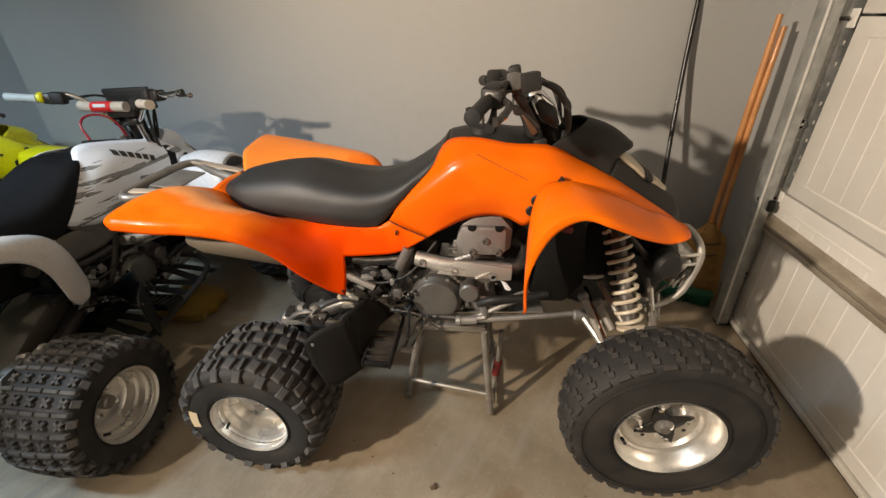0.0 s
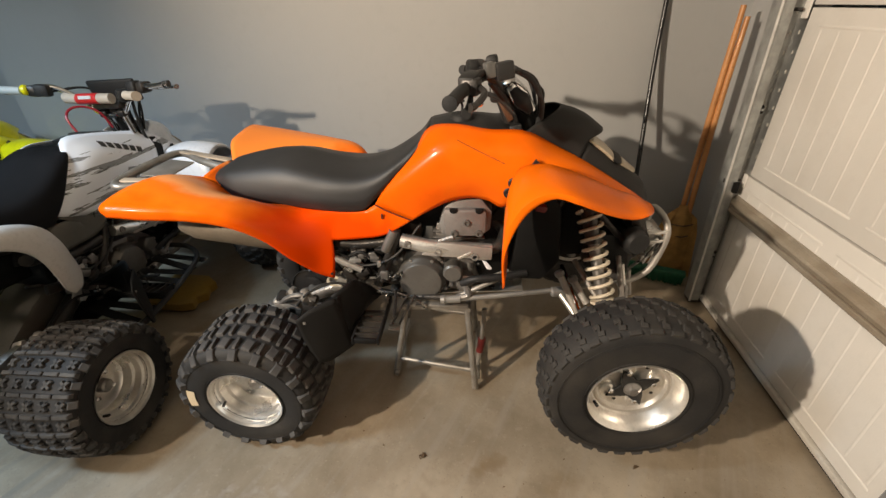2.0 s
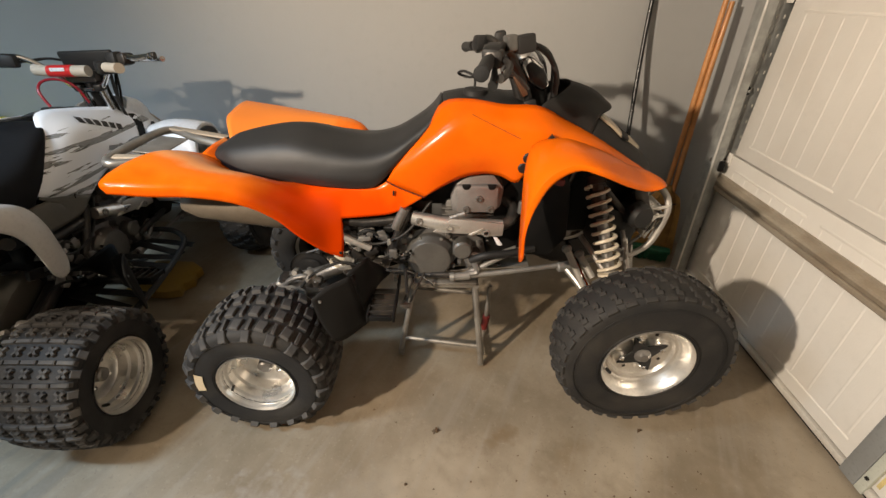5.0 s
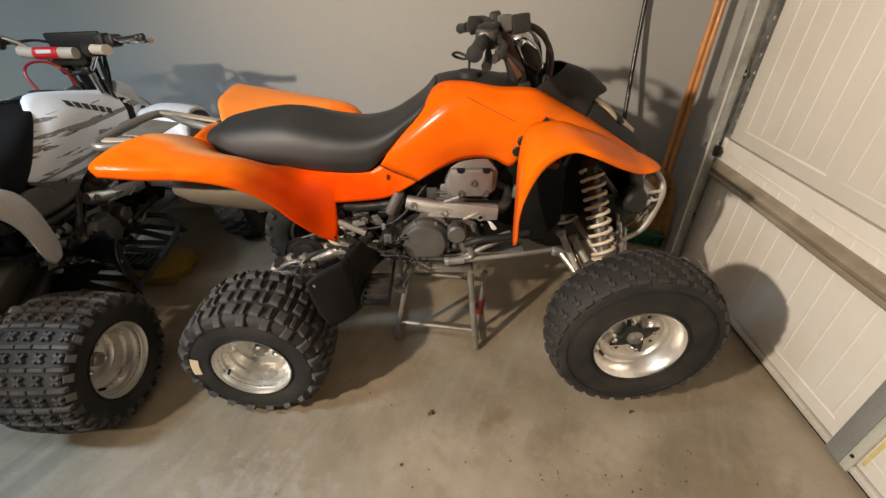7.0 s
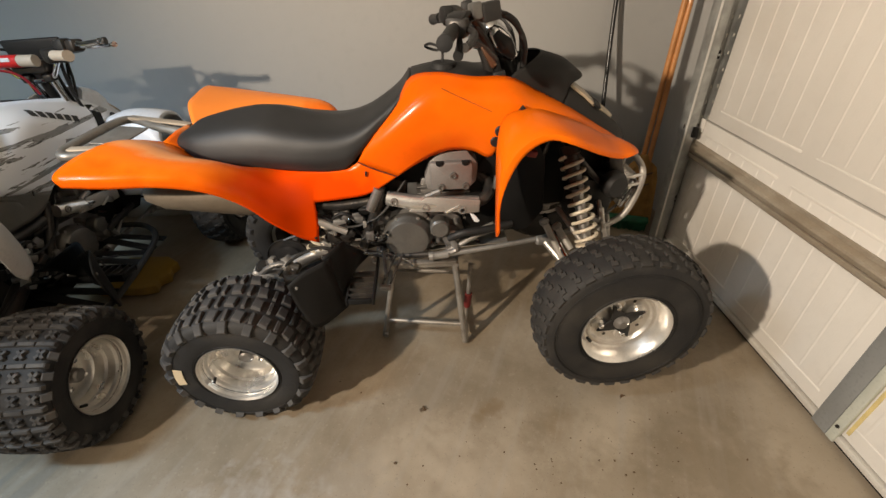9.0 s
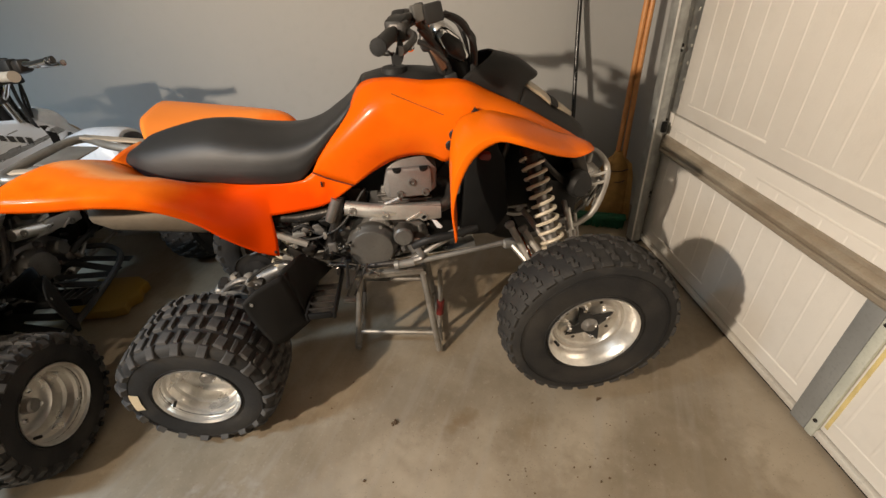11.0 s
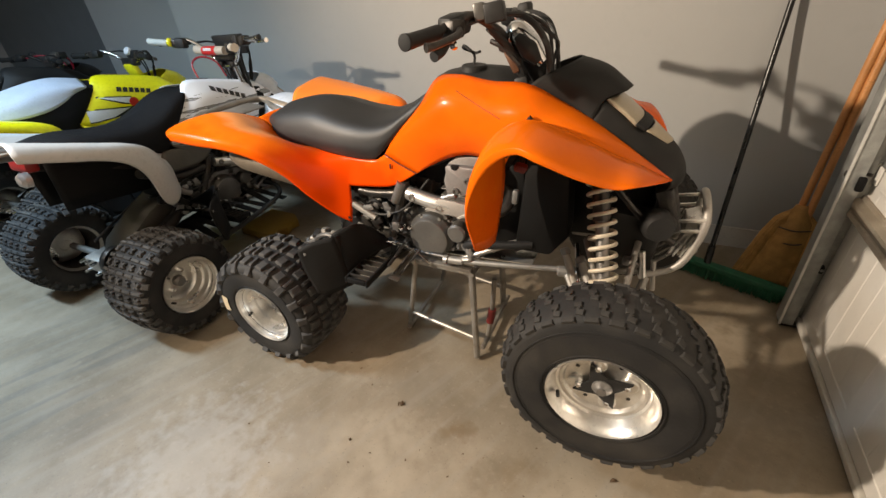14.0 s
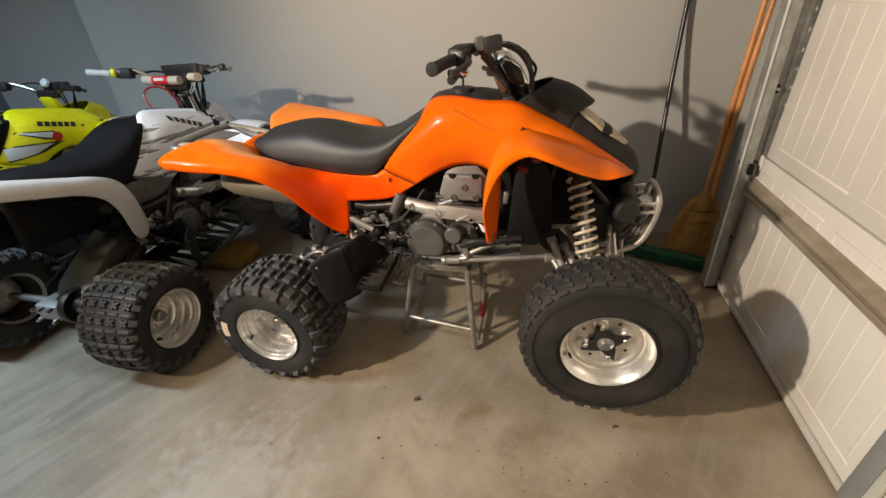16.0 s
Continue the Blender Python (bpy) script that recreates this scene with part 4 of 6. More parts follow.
    shroud = [
        W((-.045, .360, .772), (-.07, .361, .782), (-.11, .364, .797), (-.14, .366, .810), (-.17, .369, .826)),
        W((.02, .362, .812), (-.01, .353, .845), (-.04, .352, .872), (-.08, .360, .895), (-.116, .381, .905)),
        W((.085, .366, .842), (.06, .346, .90), (.03, .345, .945), (-.005, .362, .978), (-.034, .400, .991)),
        W((.15, .362, .857), (.13, .338, .92), (.11, .338, .98), (.07, .360, 1.035), (.015, .435, 1.066)),
        W((.21, .355, .852), (.20, .333, .92), (.185, .335, .98), (.16, .358, 1.035), (.10, .42, 1.082)),
        W((.262, .342, .835), (.265, .325, .90), (.26, .325, .96), (.25, .34, 1.015), (.21, .40, 1.070)),
        W((.30, .33, .900), (.33, .315, .945), (.34, .315, .975), (.335, .33, 1.02), (.317, .393, 1.067)),
        W((.38, .31, .945), (.40, .305, .965), (.415, .32, .985), (.42, .365, 1.004), (.416, .415, 1.017)),
        W((.495, .30, .935), (.508, .30, .948), (.513, .32, .958), (.510, .36, .968), (.502, .400, .975)),
        W((.58, .30, .908), (.588, .31, .914), (.589, .335, .921), (.587, .36, .927), (.583, .382, .930)),
        W((.655, .31, .882), (.660, .32, .884), (.663, .34, .884), (.663, .355, .884), (.662, .372, .881)),
        W((.720, .378, .836), (.722, .38, .836), (.723, .383, .836), (.724, .386, .835), (.726, .390, .832)),
    ]
    if back:
        shroud = [[(x - back * k * f, y, z) for (x, y, z), f in zip(s, (.2, .4, .6, .85, 1))] for s, k in zip(shroud, (1, 1, 1, 1, .6, .3, 0, 0, 0, 0, 0, 0))]
    joint = [(x, y - .0035, z) for x, y, z in shroud[0]]
    flare = [
        W((.262, .105, .690), (.258, .120, .668), (.262, .160, .645), (.268, .20, .632), (.275, .245, .630)),
        W((.252, .072, .80), (.248, .085, .80), (.255, .15, .79), (.265, .22, .782), (.280, .305, .775)),
        W((.275, .075, .885), (.258, .085, .895), (.256, .15, .91), (.264, .23, .912), (.28, .315, .905)),
        W((.315, .085, .945), (.298, .092, .962), (.287, .16, .98), (.289, .24, .982), (.30, .315, .972)),
        W((.372, .082, .979), (.362, .090, .995), (.358, .16, 1.008), (.358, .24, 1.010), (.36, .312, .990)),
        W((.428, .065, .970), (.425, .075, .988), (.42, .15, 1.0), (.42, .24, .999), (.42, .31, .978)),
        W((.515, .090, .930), (.512, .10, .947), (.51, .165, .962), (.508, .24, .965), (.505, .302, .950)),
        W((.590, .125, .902), (.588, .132, .915), (.585, .18, .925), (.58, .25, .928), (.578, .305, .918)),
        W((.641, .145, .906), (.642, .155, .910), (.642, .20, .912), (.64, .26, .908), (.635, .312, .897)),
        W((.685, .24, .880), (.687, .25, .882), (.69, .28, .880), (.69, .31, .873), (.69, .345, .862)),
        W((.720, .378, .834), (.721, .380, .836), (.722, .383, .836), (.723, .385, .835), (.724, .388, .832)),
    ]
    if C.get("sport"):
        shroud[5][-1] = w1(.222, .385, 1.084)
        for k in (2, 3, 4):
            x, y, z = shroud[k][-1]
            shroud[k][-1] = (x, y, z + (.01, .024, .016)[k - 2])
        flare[:2] = [[(x, y + .09 * j / 4, z) for j, (x, y, z) in enumerate(q)] for q in flare[:2]]
    flip = Matrix.Diagonal((1, -1, 1, 1))
    panels = []
    for s in (1, -1):
        bm = loft(shroud, 44, 16)
        fl = loft(flare, 40, 16)
        if s < 0:
            shift(bm, flip)
            shift(fl, flip)
            for v in bm.verts:
                v.co.z -= max(0, v.co.z - 1.0) * .32
        tree = BVHTree.FromBMesh(bm)
        sp = bp("side_panel", bm, C.get("panel", body), None, C.get("panel_label", ""), 0.004)
        panels.append(sp)
        if s > 0:
            for nm, pts, lift, mt in GRAPHICS.get(C.get("graphics"), ()):
                d = decal(tree, pts, lift)
                if d:
                    bp(nm, d, mt, sp)
        if s > 0 and body == "orange":
            for q in ([(.085, 1.058), (.150, 1.031), (.258, .985), (.258, .9832), (.150, 1.0292), (.085, 1.0562)],):
                d = decal(tree, q, .0026)
                if d:
                    bp("panel_seam", d, "seam", sp)
        if s > 0 and body == "orange":
            bp("panel_joint", tube(joint, .0022, 6, 16), "seam", sp)
            for p, q in zip(joint[1:4], joint[2:]):
                a = Vector(p).lerp(Vector(q), .3)
                bp("joint_clip", block((.012, .004, .004), Matrix.Translation(a) @ Matrix.Rotation(radians(24), 4, "Y"), .001), dark, sp)
        bp("front_fender", fl, body, sp, "", 0.004)
        yy = lambda y: y if s > 0 else 1.04 - y
        # holes where the fender meets the panel
        for x, y, z, r in ((.293, .314, .926, .018), (.281, .319, .892, .018)):
            bp("panel_hole", rod_mesh(w1(x - .006, yy(y), z), w1(x - .006, yy(y + .012), z), r, 12), dark, sp)
        bp("panel_notch", prism([(.335 + .6, .99), (.358 + .6, .994), (.347 + .6, 1.006)], yy(.298) - .52, yy(.312) - .52, 0.001), dark, sp)
    # centre cover with fuel cap
    cen = [W((.02, .432, 1.064), (.018, .47, 1.070), (.018, .52, 1.073)), W((.10, .42, 1.074), (.10, .47, 1.084), (.10, .52, 1.088)), W((.21, .40, 1.064), (.21, .46, 1.078), (.21, .52, 1.083)), W((.30, .383, 1.060), (.31, .45, 1.05), (.31, .52, 1.045))]
    cover = bp("tank_cover", loft(cen, 20, 12, None, True), dark, None, "black plastic tank cover", 0.005)
    cx = -.08 if C.get("sport") else 0
    cap = bp("fuel_cap", lathe([(0, .05), (.012, .05), (.014, .042), (.032, .040), (.036, .036), (.037, 0)], w1(.122 + cx, .485, 1.064), (0.02, 0, 1), 24), dark, None, "ribbed black fuel cap")
    if not C.get("sport"):
        bp("vent_hose", tube(W((.120, .49, 1.095), (.121, .49, 1.125), (.112, .475, 1.142), (.085, .50, 1.150), (.068, .53, 1.140), (.082, .555, 1.128), (.105, .545, 1.124), (.125, .53, 1.13)), .0042, 8), dark, cap)
    for k in range(14):
        a = 2 * math.pi * k / 14
        bp("cap_rib", rod_mesh(Vector(w1(.122 + cx, .485, 1.072)) + Vector((math.cos(a), math.sin(a), 0)) * .038, Vector(w1(.122 + cx, .485, 1.092)) + Vector((math.cos(a), math.sin(a), 0)) * .0365, .003, 6), dark, cap)
    hood = [
        W((.318, .393, 1.062), (.345, .405, 1.082), (.39, .43, 1.101), (.425, .475, 1.115), (.438, .52, 1.117)),
        W((.416, .416, 1.014), (.43, .410, 1.047), (.465, .420, 1.073), (.50, .462, 1.089), (.514, .52, 1.092)),
        W((.498, .402, .974), (.508, .412, 1.002), (.522, .432, 1.027), (.566, .465, 1.041), (.582, .52, 1.044)),
    ]
    bm = loft(hood, 16, 14, None, True)
    hood_ob = bp("front_hood", bm, C.get("hood", "hood_black"), None, C.get("hood_label", "matt black front hood"), 0.006)
    nose = [
        W((.492, .403, .976), (.503, .415, 1.002), (.520, .43, 1.020), (.54, .47, 1.016), (.548, .52, 1.014)),
        W((.577, .384, .930), (.592, .405, .942), (.611, .428, .950), (.63, .47, .948), (.638, .52, .947)),
        W((.655, .373, .884), (.668, .40, .895), (.682, .432, .902), (.698, .47, .898), (.705, .52, .896)),
        W((.718, .391, .832), (.722, .42, .848), (.730, .45, .862), (.742, .48, .858), (.748, .52, .856)),
        W((.722, .42, .795), (.735, .435, .80), (.750, .455, .805), (.76, .485, .803), (.765, .52, .80)),
        W((.69, .43, .76), (.71, .44, .757), (.725, .455, .756), (.735, .49, .755), (.74, .52, .755)),
    ]
    nose_ob = bp("nose", loft(nose, 26, 16, None, True), C.get("hood", "hood_black"), None, C.get("hood_label", "matt black nose cone"), 0.005)
    # headlight window across the nose, its lower strip, and the dark bar between the two lamps
    def across(rows, rise):
        return [[w1(x, y, z), w1(x + .012, .52 - (.52 - y) * .5, z + rise * .8), w1(x + .016, .52, z + rise), w1(x + .012, .52 + (.52 - y) * .5, z + rise * .8), w1(x, 1.04 - y, z)] for x, y, z in rows]

    bp("headlight", loft(across([(.526, .434, 1.024), (.574, .431, .992), (.612, .430, .960)], .002), 10, 16), "lens", nose_ob, "aged cream headlight lens", 0.008)
    bp("lower_lens", loft(across([(.640, .450, .944), (.672, .468, .919), (.696, .485, .899)], .002), 8, 14), "lens", nose_ob, "", 0.008)
    bp("lamp_bar", loft(across([(.609, .428, .966), (.622, .429, .956), (.635, .431, .949)], .003), 6, 14), "hood_black", nose_ob, "", 0.006)
    # -- seat --
    seat = [
        W((-.755, .45, .862), (-.768, .458, .882), (-.765, .48, .898), (-.758, .52, .903)),
        W((-.664, .41, .823), (-.678, .404, .86), (-.685, .432, .912), (-.675, .52, .944)),
        W((-.50, .381, .817), (-.50, .371, .86), (-.495, .402, .936), (-.485, .52, .977)),
        W((-.35, .371, .802), (-.35, .361, .85), (-.345, .392, .915), (-.34, .52, .948)),
        W((-.240, .371, .799), (-.238, .361, .85), (-.238, .388, .907), (-.24, .52, .934)),
        W((-.195, .371, .820), (-.172, .365, .872), (-.158, .390, .924), (-.14, .52, .957)),
        W((-.112, .383, .908), (-.097, .381, .935), (-.087, .402, .965), (-.077, .52, .991)),
        W((-.034, .402, .990), (-.027, .406, 1.004), (-.022, .432, 1.018), (-.020, .52, 1.028)),
        W((.012, .44, 1.060), (.014, .45, 1.064), (.015, .47, 1.067), (.015, .52, 1.069)),
    ]
    if C.get("sport"):
        seat = TALL_SEAT if C.get("seat_patch") else SPORT_SEAT
    seat_ob = bp("seat", loft(seat, 48, 18, None, True), C.get("seat", "vinyl"), None, C.get("seat_label", "black vinyl seat, worn to a soft sheen"), 0.01, 50)
    if C.get("seat_patch"):
        # the pale cover's lower edge climbs towards the tank
        patch = []
        for q, f in zip(seat[:7], (.1, .1, .1, .12, .35, .65, .9)):
            edge = tuple(Vector(q[1]).lerp(Vector(q[2]), f))
            patch.append([(x, y - .009 if y < -.02 else y, z + .014) for x, y, z in (edge, q[2], q[3])])
        bp("seat_top", loft(patch, 24, 12, None, True), "pale_vinyl", seat_ob, "pale bluish white seat top", 0.004, 50)
    # -- running gear --
    axle_z = C.get("rear_r", 0.238) + 0.016
    wheel(root, "rear_wheel", (0, -0.402, axle_z), -1, True, C, C.get("tape", False))
    wheel(root, "rear_wheel", (0, C.get("track", 0.402), axle_z), 1, True, C)
    fh = Vector((1.254, -0.479, front_z))
    wheel(root, "front_wheel", fh, -1, False, C)
    wheel(root, "front_wheel", (fh.x, -fh.y, fh.z), 1, False, C)
    part("rear_axle", rod_mesh((0, -.40, .255), (0, .40, .255), .017), "frame", root, "steel rear axle")
    part("axle_carrier", lathe([(-.09, 0), (-.09, .034), (-.075, .043), (.075, .043), (.09, .034), (.09, 0)], (0, 0, .255), (0, 1, 0), 24), C.get("swingarm", "cast"), root)
    if not C.get("sport"):
        part("sprocket", lathe([(0, .095), (.006, .097), (.008, .06), (.004, .04), (.004, .018), (-.004, .018), (-.004, .04), (0, .06)], (0, .14, .255), (0, 1, 0), 32), "dark_metal", root)
    part("brake_disc", lathe([(0, .09), (.004, .09), (.004, .045), (0, .045)], (0, -.13, .255), (0, 1, 0), 32, None, True), "frame", root)
    part("brake_caliper", block((.09, .05, .06), pose(.02, -.13, .345), .012), "cast", root)
    bm = tube([(0, -.06, .262), (.15, -.1, .30), (.34, -.105, .40)], [.036, .032, .028], 12)
    tube([(0, .06, .262), (.15, .1, .30), (.34, .105, .40)], [.036, .032, .028], 12, None, bm)
    part("swingarm", bm, C.get("swingarm", "cast"), root, "cast aluminium swingarm")
    part("swingarm_guard", prism([(-.07, .33), (-.05, .375), (.03, .385), (.08, .36), (.07, .33), (0, .31)], -.155, -.148, .003), "frame", root)
    bm = tube([(0, .14, .349 if not C.get("sport") else .33), (.36, .14, .475)], .007, 6)
    tube([(0, .14, .162), (.36, .14, .425)], .007, 6, None, bm)
    part("drive_chain", bm, "dark_metal", root, "oily drive chain")
    for s in (-1, 1):
        rs = bp("rear_linkage", tube([(.22, s * .03, .36), (.33, s * .03, .62)], .02, 10), "dark_metal")
    bp("rear_shock_spring", spring_mesh((.17, 0, .37), (.32, 0, .64), .035, .007, 7), C.get("rear_spring", "spring"), None, "rear coil spring")
    # frame
    for s in (-1, 1):
        yy = lambda y: y if s < 0 else 1.04 - y
        lower = bp("lower_rail", tube(W((.055, yy(.344), .449), (.20, yy(.352), .459), (.481, yy(.377), .485), (.70, yy(.40), .517)), .0100, 12), "frame", None, "silver painted frame tube")
        bp("rail_sleeve", tube(W((.06, yy(.343), .449), (.12, yy(.346), .453)), .0155, 12), "frame", lower)
        bp("rear_rail", tube(W((-.20, yy(.40), .44), (-.08, yy(.375), .438), (.06, yy(.36), .446)), .012, 12), "dark_metal", lower, "oily dark rear part of the rail")
        bp("rail_end", lathe([(-.004, .013), (-.006, .017), (.01, .019), (.01, .012)], w1(.052, yy(.342), .449), (1, .02, .03), 16), "frame", lower)
        bp("seat_post", tube(W((-.105, yy(.375), .735), (-.125, yy(.377), .66), (-.20, yy(.39), .48)), .017, 12), "dark_metal", None, "dark frame tube")
        bp("upper_rail", tube(W((-.75, yy(.46), .79), (-.35, yy(.44), .74), (-.05, yy(.42), .78), (.25, yy(.44), .92), (.50, yy(.46), .90)), .014, 10), "dark_metal")
        bp("front_post", tube(W((.30, yy(.395), .52), (.37, yy(.40), .58), (.46, yy(.42), .82), (.50, yy(.45), .92)), .014, 10), "dark_metal")
        bp("rail_brace", tube(W((.10, yy(.352), .452), (.22, yy(.37), .51), (.31, yy(.39), .545)), .010, 10), "frame")
        bp("nose_brace", tube(W((.52, yy(.42), .86), (.60, yy(.42), .77), (.70, yy(.42), .67), (.80, yy(.44), .60)), .011, 10), "dark_metal")
        # wishbones down to the wheel
        hub = Vector((fh.x, s * (abs(fh.y) - .075), fh.z))
        def arm(name, pivots, end, r):
            bm = bmesh.new()
            for q in pivots:
                tube([B @ Vector(w1(q[0], yy(q[1]), q[2])), end], r, 10, None, bm)
            return part(name, bm, "frame", root, "silver tubular suspension arm")
        la = arm("lower_arm", ((.485, .375, .478), (.72, .385, .505)), hub + Vector((0, 0, -.06)), .013)
        ua = arm("upper_arm", ((.53, .40, .60), (.68, .40, .62)), hub + Vector((0, 0, .07)), .010)
        part("pivot_bolt", rod_mesh(B @ Vector(w1(.455, yy(.372), .476)), B @ Vector(w1(.515, yy(.378), .480)), .019, 14), "frame", la)
        if tilt == 0:
            for p, q in (((.475, .36, .567), (.545, .29, .435)), ((.524, .36, .545), (.572, .31, .475))):
                a, b = (B @ Vector(w1(x, yy(y), z)) for x, y, z in (p, q))
                part("arm_sleeve", tube([a, b], .0125, 12), "satin", ua, "bare aluminium arm sleeve")
                part("sleeve_nut", rod_mesh(a - (b - a).normalized() * .012, a + (b - a).normalized() * .012, .018, 6), "frame", ua)
        part("tie_rod", tube([B @ Vector(w1(.50, yy(.45), .545)), hub + Vector((-.075, 0, .01))], .008, 8), "chrome", root, "steel steering tie rod")
        part("knuckle", tube([hub + Vector((0, 0, -.09)), hub + Vector((0, 0, .10))], .022, 12), "cast", root)
        part("front_disc", lathe([(0, .085), (.004, .085), (.004, .045), (0, .045)], hub, (0, 1, 0), 28, None, True), "frame", root)
        top = B @ Vector(w1(.540, yy(.41), .835))
        bot = B @ Vector(w1(.610, yy(.255), .520)) if tilt == 0 else B @ Vector(w1(.597, yy(.265), .545))
        sh = part("front_shock", tube([top, bot], .019, 12), "cast", root, "front shock absorber with cream coil spring")
        d = (bot - top).normalized()
        part("shock_body", tube([top + d * .01, top + d * .15], .026, 14), "dark_metal", sh)
        part("coil_spring", spring_mesh(top + d * .035, bot - d * .015, .037, .0062, 9.5), "spring", sh, "cream painted coil spring")
        part("spring_seat", lathe([(0, .02), (.004, .042), (.012, .042), (.014, .02)], bot - d * .018, d, 20), "spring", sh)
        part("shock_cap", lathe([(0, .015), (.002, .032), (.03, .034), (.034, .02)], top, d, 20), "dark_metal", sh, "dark shock cap")
    if tilt == 0:
        bp("steering_upright", tube(W((.697, .40, .590), (.727, .365, .440)), .0095, 12), "alu", None, "bare aluminium upright behind the shock")
        bp("upright_rod", tube(W((.735, .42, .552), (.750, .40, .455)), .008, 10), "satin")
        bp("upright_clamp", block((.05, .03, .025), pose(*w1(.672, .40, .545), 0, 10, 0), .006), "cast")
    # front bumper
    half = [(.70, .40, .50), (.775, .42, .525), (.812, .425, .562), (.834, .43, .63), (.842, .432, .69), (.840, .445, .722), (.838, .475, .738), (.838, .52, .742)]
    bm = tube(W(*half, *[(x, 1.04 - y, z) for x, y, z in half[-2::-1]]), .0115, 12, 60)
    bumper = bp("front_bumper", bm, "satin", None, "bent aluminium tube front bumper")
    for z in (.60, .66):
        bp("bumper_bar", tube(W((.838, .432, z), (.836, .52, z + .01), (.838, .608, z)), .007, 8), "frame", bumper)
    plate = prism([(.80 + .6, .55), (.84 + .6, .60), (.84 + .6, .69), (.80 + .6, .67)], -.05, .05, .003)
    bp("bumper_plate", plate, "alu", bumper, "aluminium bumper plate")
    for k in range(4):
        bp("bumper_slat", tube(W((.74, .45 + .045 * k, .53), (.80, .45 + .045 * k, .60), (.835, .45 + .045 * k, .66)), .006, 8), "frame", bumper)
    for s in (-1, 1):
        yy = lambda y: y if s < 0 else 1.04 - y
        for z in (.655, .690):
            bp("slotted_strip", prism([(.765 + .6, z), (.84 + .6, z + .012), (.84 + .6, z + .024), (.765 + .6, z + .008)], yy(.425) - .52, yy(.431) - .52, .001), "alu", bumper)
        for k in range(4):
            bp("side_slat", tube(W((.765 + .018 * k, yy(.428), .575), (.795 + .014 * k, yy(.428), .650)), .0035, 6), "alu", bumper)
    # horns and boxes behind the bumper
    bp("horn", lathe([(0, 0), (0, .038), (.02, .048), (.05, .046), (.06, .02), (.12, .015)], w1(.728, .365, .69), (-.3, 1, 0), 22), dark, None, "round black horn")
    bp("steering_box", block((.16, .22, .16), pose(*w1(.66, .52, .62), 0, 8, 0), .02), dark)
    bp("oil_cooler", block((.05, .2, .14), pose(*w1(.74, .52, .72), 0, -20, 0), .01), "dark_metal")
    # radiator and its side shield
    rad = bp("radiator", prism([(.30 + .6, .52), (.33 + .6, .90), (.40 + .6, .925), (.46 + .6, .80), (.475 + .6, .60), (.42 + .6, .52)], .385 - .52, .655 - .52, .01), "void", None, "black radiator with side shield")
    bp("reservoir_cap", lathe([(0, .02), (-.02, .02), (-.024, .012), (-.024, 0)], w1(.40, .36, .895), (0, 1, .2), 16), "red", rad, "red plastic cap")
    bp("wiring_block", block((.02, .02, .05), pose(*w1(.295, .39, .72), 0, 4, 0), .006), "cast", rad)
    bp("red_connector", block((.034, .03, .022), pose(*w1(.357, .20, .90), 0, 12, 0), .008), "dark_red", rad, "dark red plastic connector")
    bp("connector_stay", tube(W((.357, .21, .905), (.352, .25, .95), (.36, .30, .985)), .008, 8), dark, rad)
    bp("radiator_hose", tube(W((.125, .365, .510), (.16, .352, .535), (.20, .35, .545), (.27, .362, .545), (.36, .39, .55)), .0145, 12), dark, rad, "black rubber coolant hose")
    # Black sheets that put shade behind the shock and below the tank.
    bp("shock_shade_sheet", prism([(.44 + .6, .56), (.39 + .6, .88), (.55 + .6, .93), (.66 + .6, .88), (.71 + .6, .76), (.70 + .6, .58)], .49 - .52, .55 - .52, .01), "void", None, "black sheet added as shade behind the front shock")
    bp("tank_shade_fill", prism([(-.16 + .6, .70), (-.12 + .6, .82), (.0 + .6, .93), (.12 + .6, 1.0), (.30 + .6, .98), (.33 + .6, .82), (.25 + .6, .70)], .44 - .52, .60 - .52, .02), "void", None, "black block added as shade below the fuel tank")
    # engine
    case = bp("crankcase", prism([(-.19 + .6, .47), (-.17 + .6, .585), (-.05 + .6, .62), (.10 + .6, .62), (.17 + .6, .575), (.19 + .6, .50), (.13 + .6, .445), (-.12 + .6, .435)], .415 - .52, .64 - .52, .012), "cast", None, "cast aluminium engine case, dusty")
    cl = bp("clutch_cover", lathe([(.05, .094), (.02, .094), (.012, .09), (.006, .084), (-.002, .082), (-.010, .076), (-.013, .066), (-.011, 0)], w1(-.028, .378, .507), (0, 1, 0), 44), "cover_grey", case, "round grey clutch cover")
    for k in range(7):
        a = 2 * math.pi * k / 7 + .2
        bp("cover_bolt", lathe([(0, .007), (-.006, .007), (-.008, 0)], Vector(w1(-.028, .392, .507)) + Vector((math.cos(a) * .091, 0, math.sin(a) * .091)), (0, 1, 0), 6), "frame", case)
    bp("filter_cover", lathe([(.05, .036), (.01, .036), (.002, .030), (0, 0)], w1(.092, .352, .555), (0, 1, 0), 26), "cover_grey", case, "small round oil filter cover")
    bp("water_pump", lathe([(.06, .036), (.01, .034), (0, .024), (-.004, 0)], w1(.135, .365, .505), (0, 1, 0), 22), "cast", case)
    bp("pump_elbow", tube(W((.135, .362, .505), (.150, .35, .47), (.11, .35, .455)), .013, 10), "cast", case)
    for x, z, r in ((.06, .468, .012), (.085, .485, .010), (.12, .465, .010), (.04, .60, .012), (-.10, .60, .012), (.155, .56, .010), (-.13, .45, .012)):
        bp("case_boss", lathe([(.05, r * 1.2), (.01, r), (0, r * .6), (0, 0)], w1(x, .385, z), (0, 1, 0), 12), "cast", case)
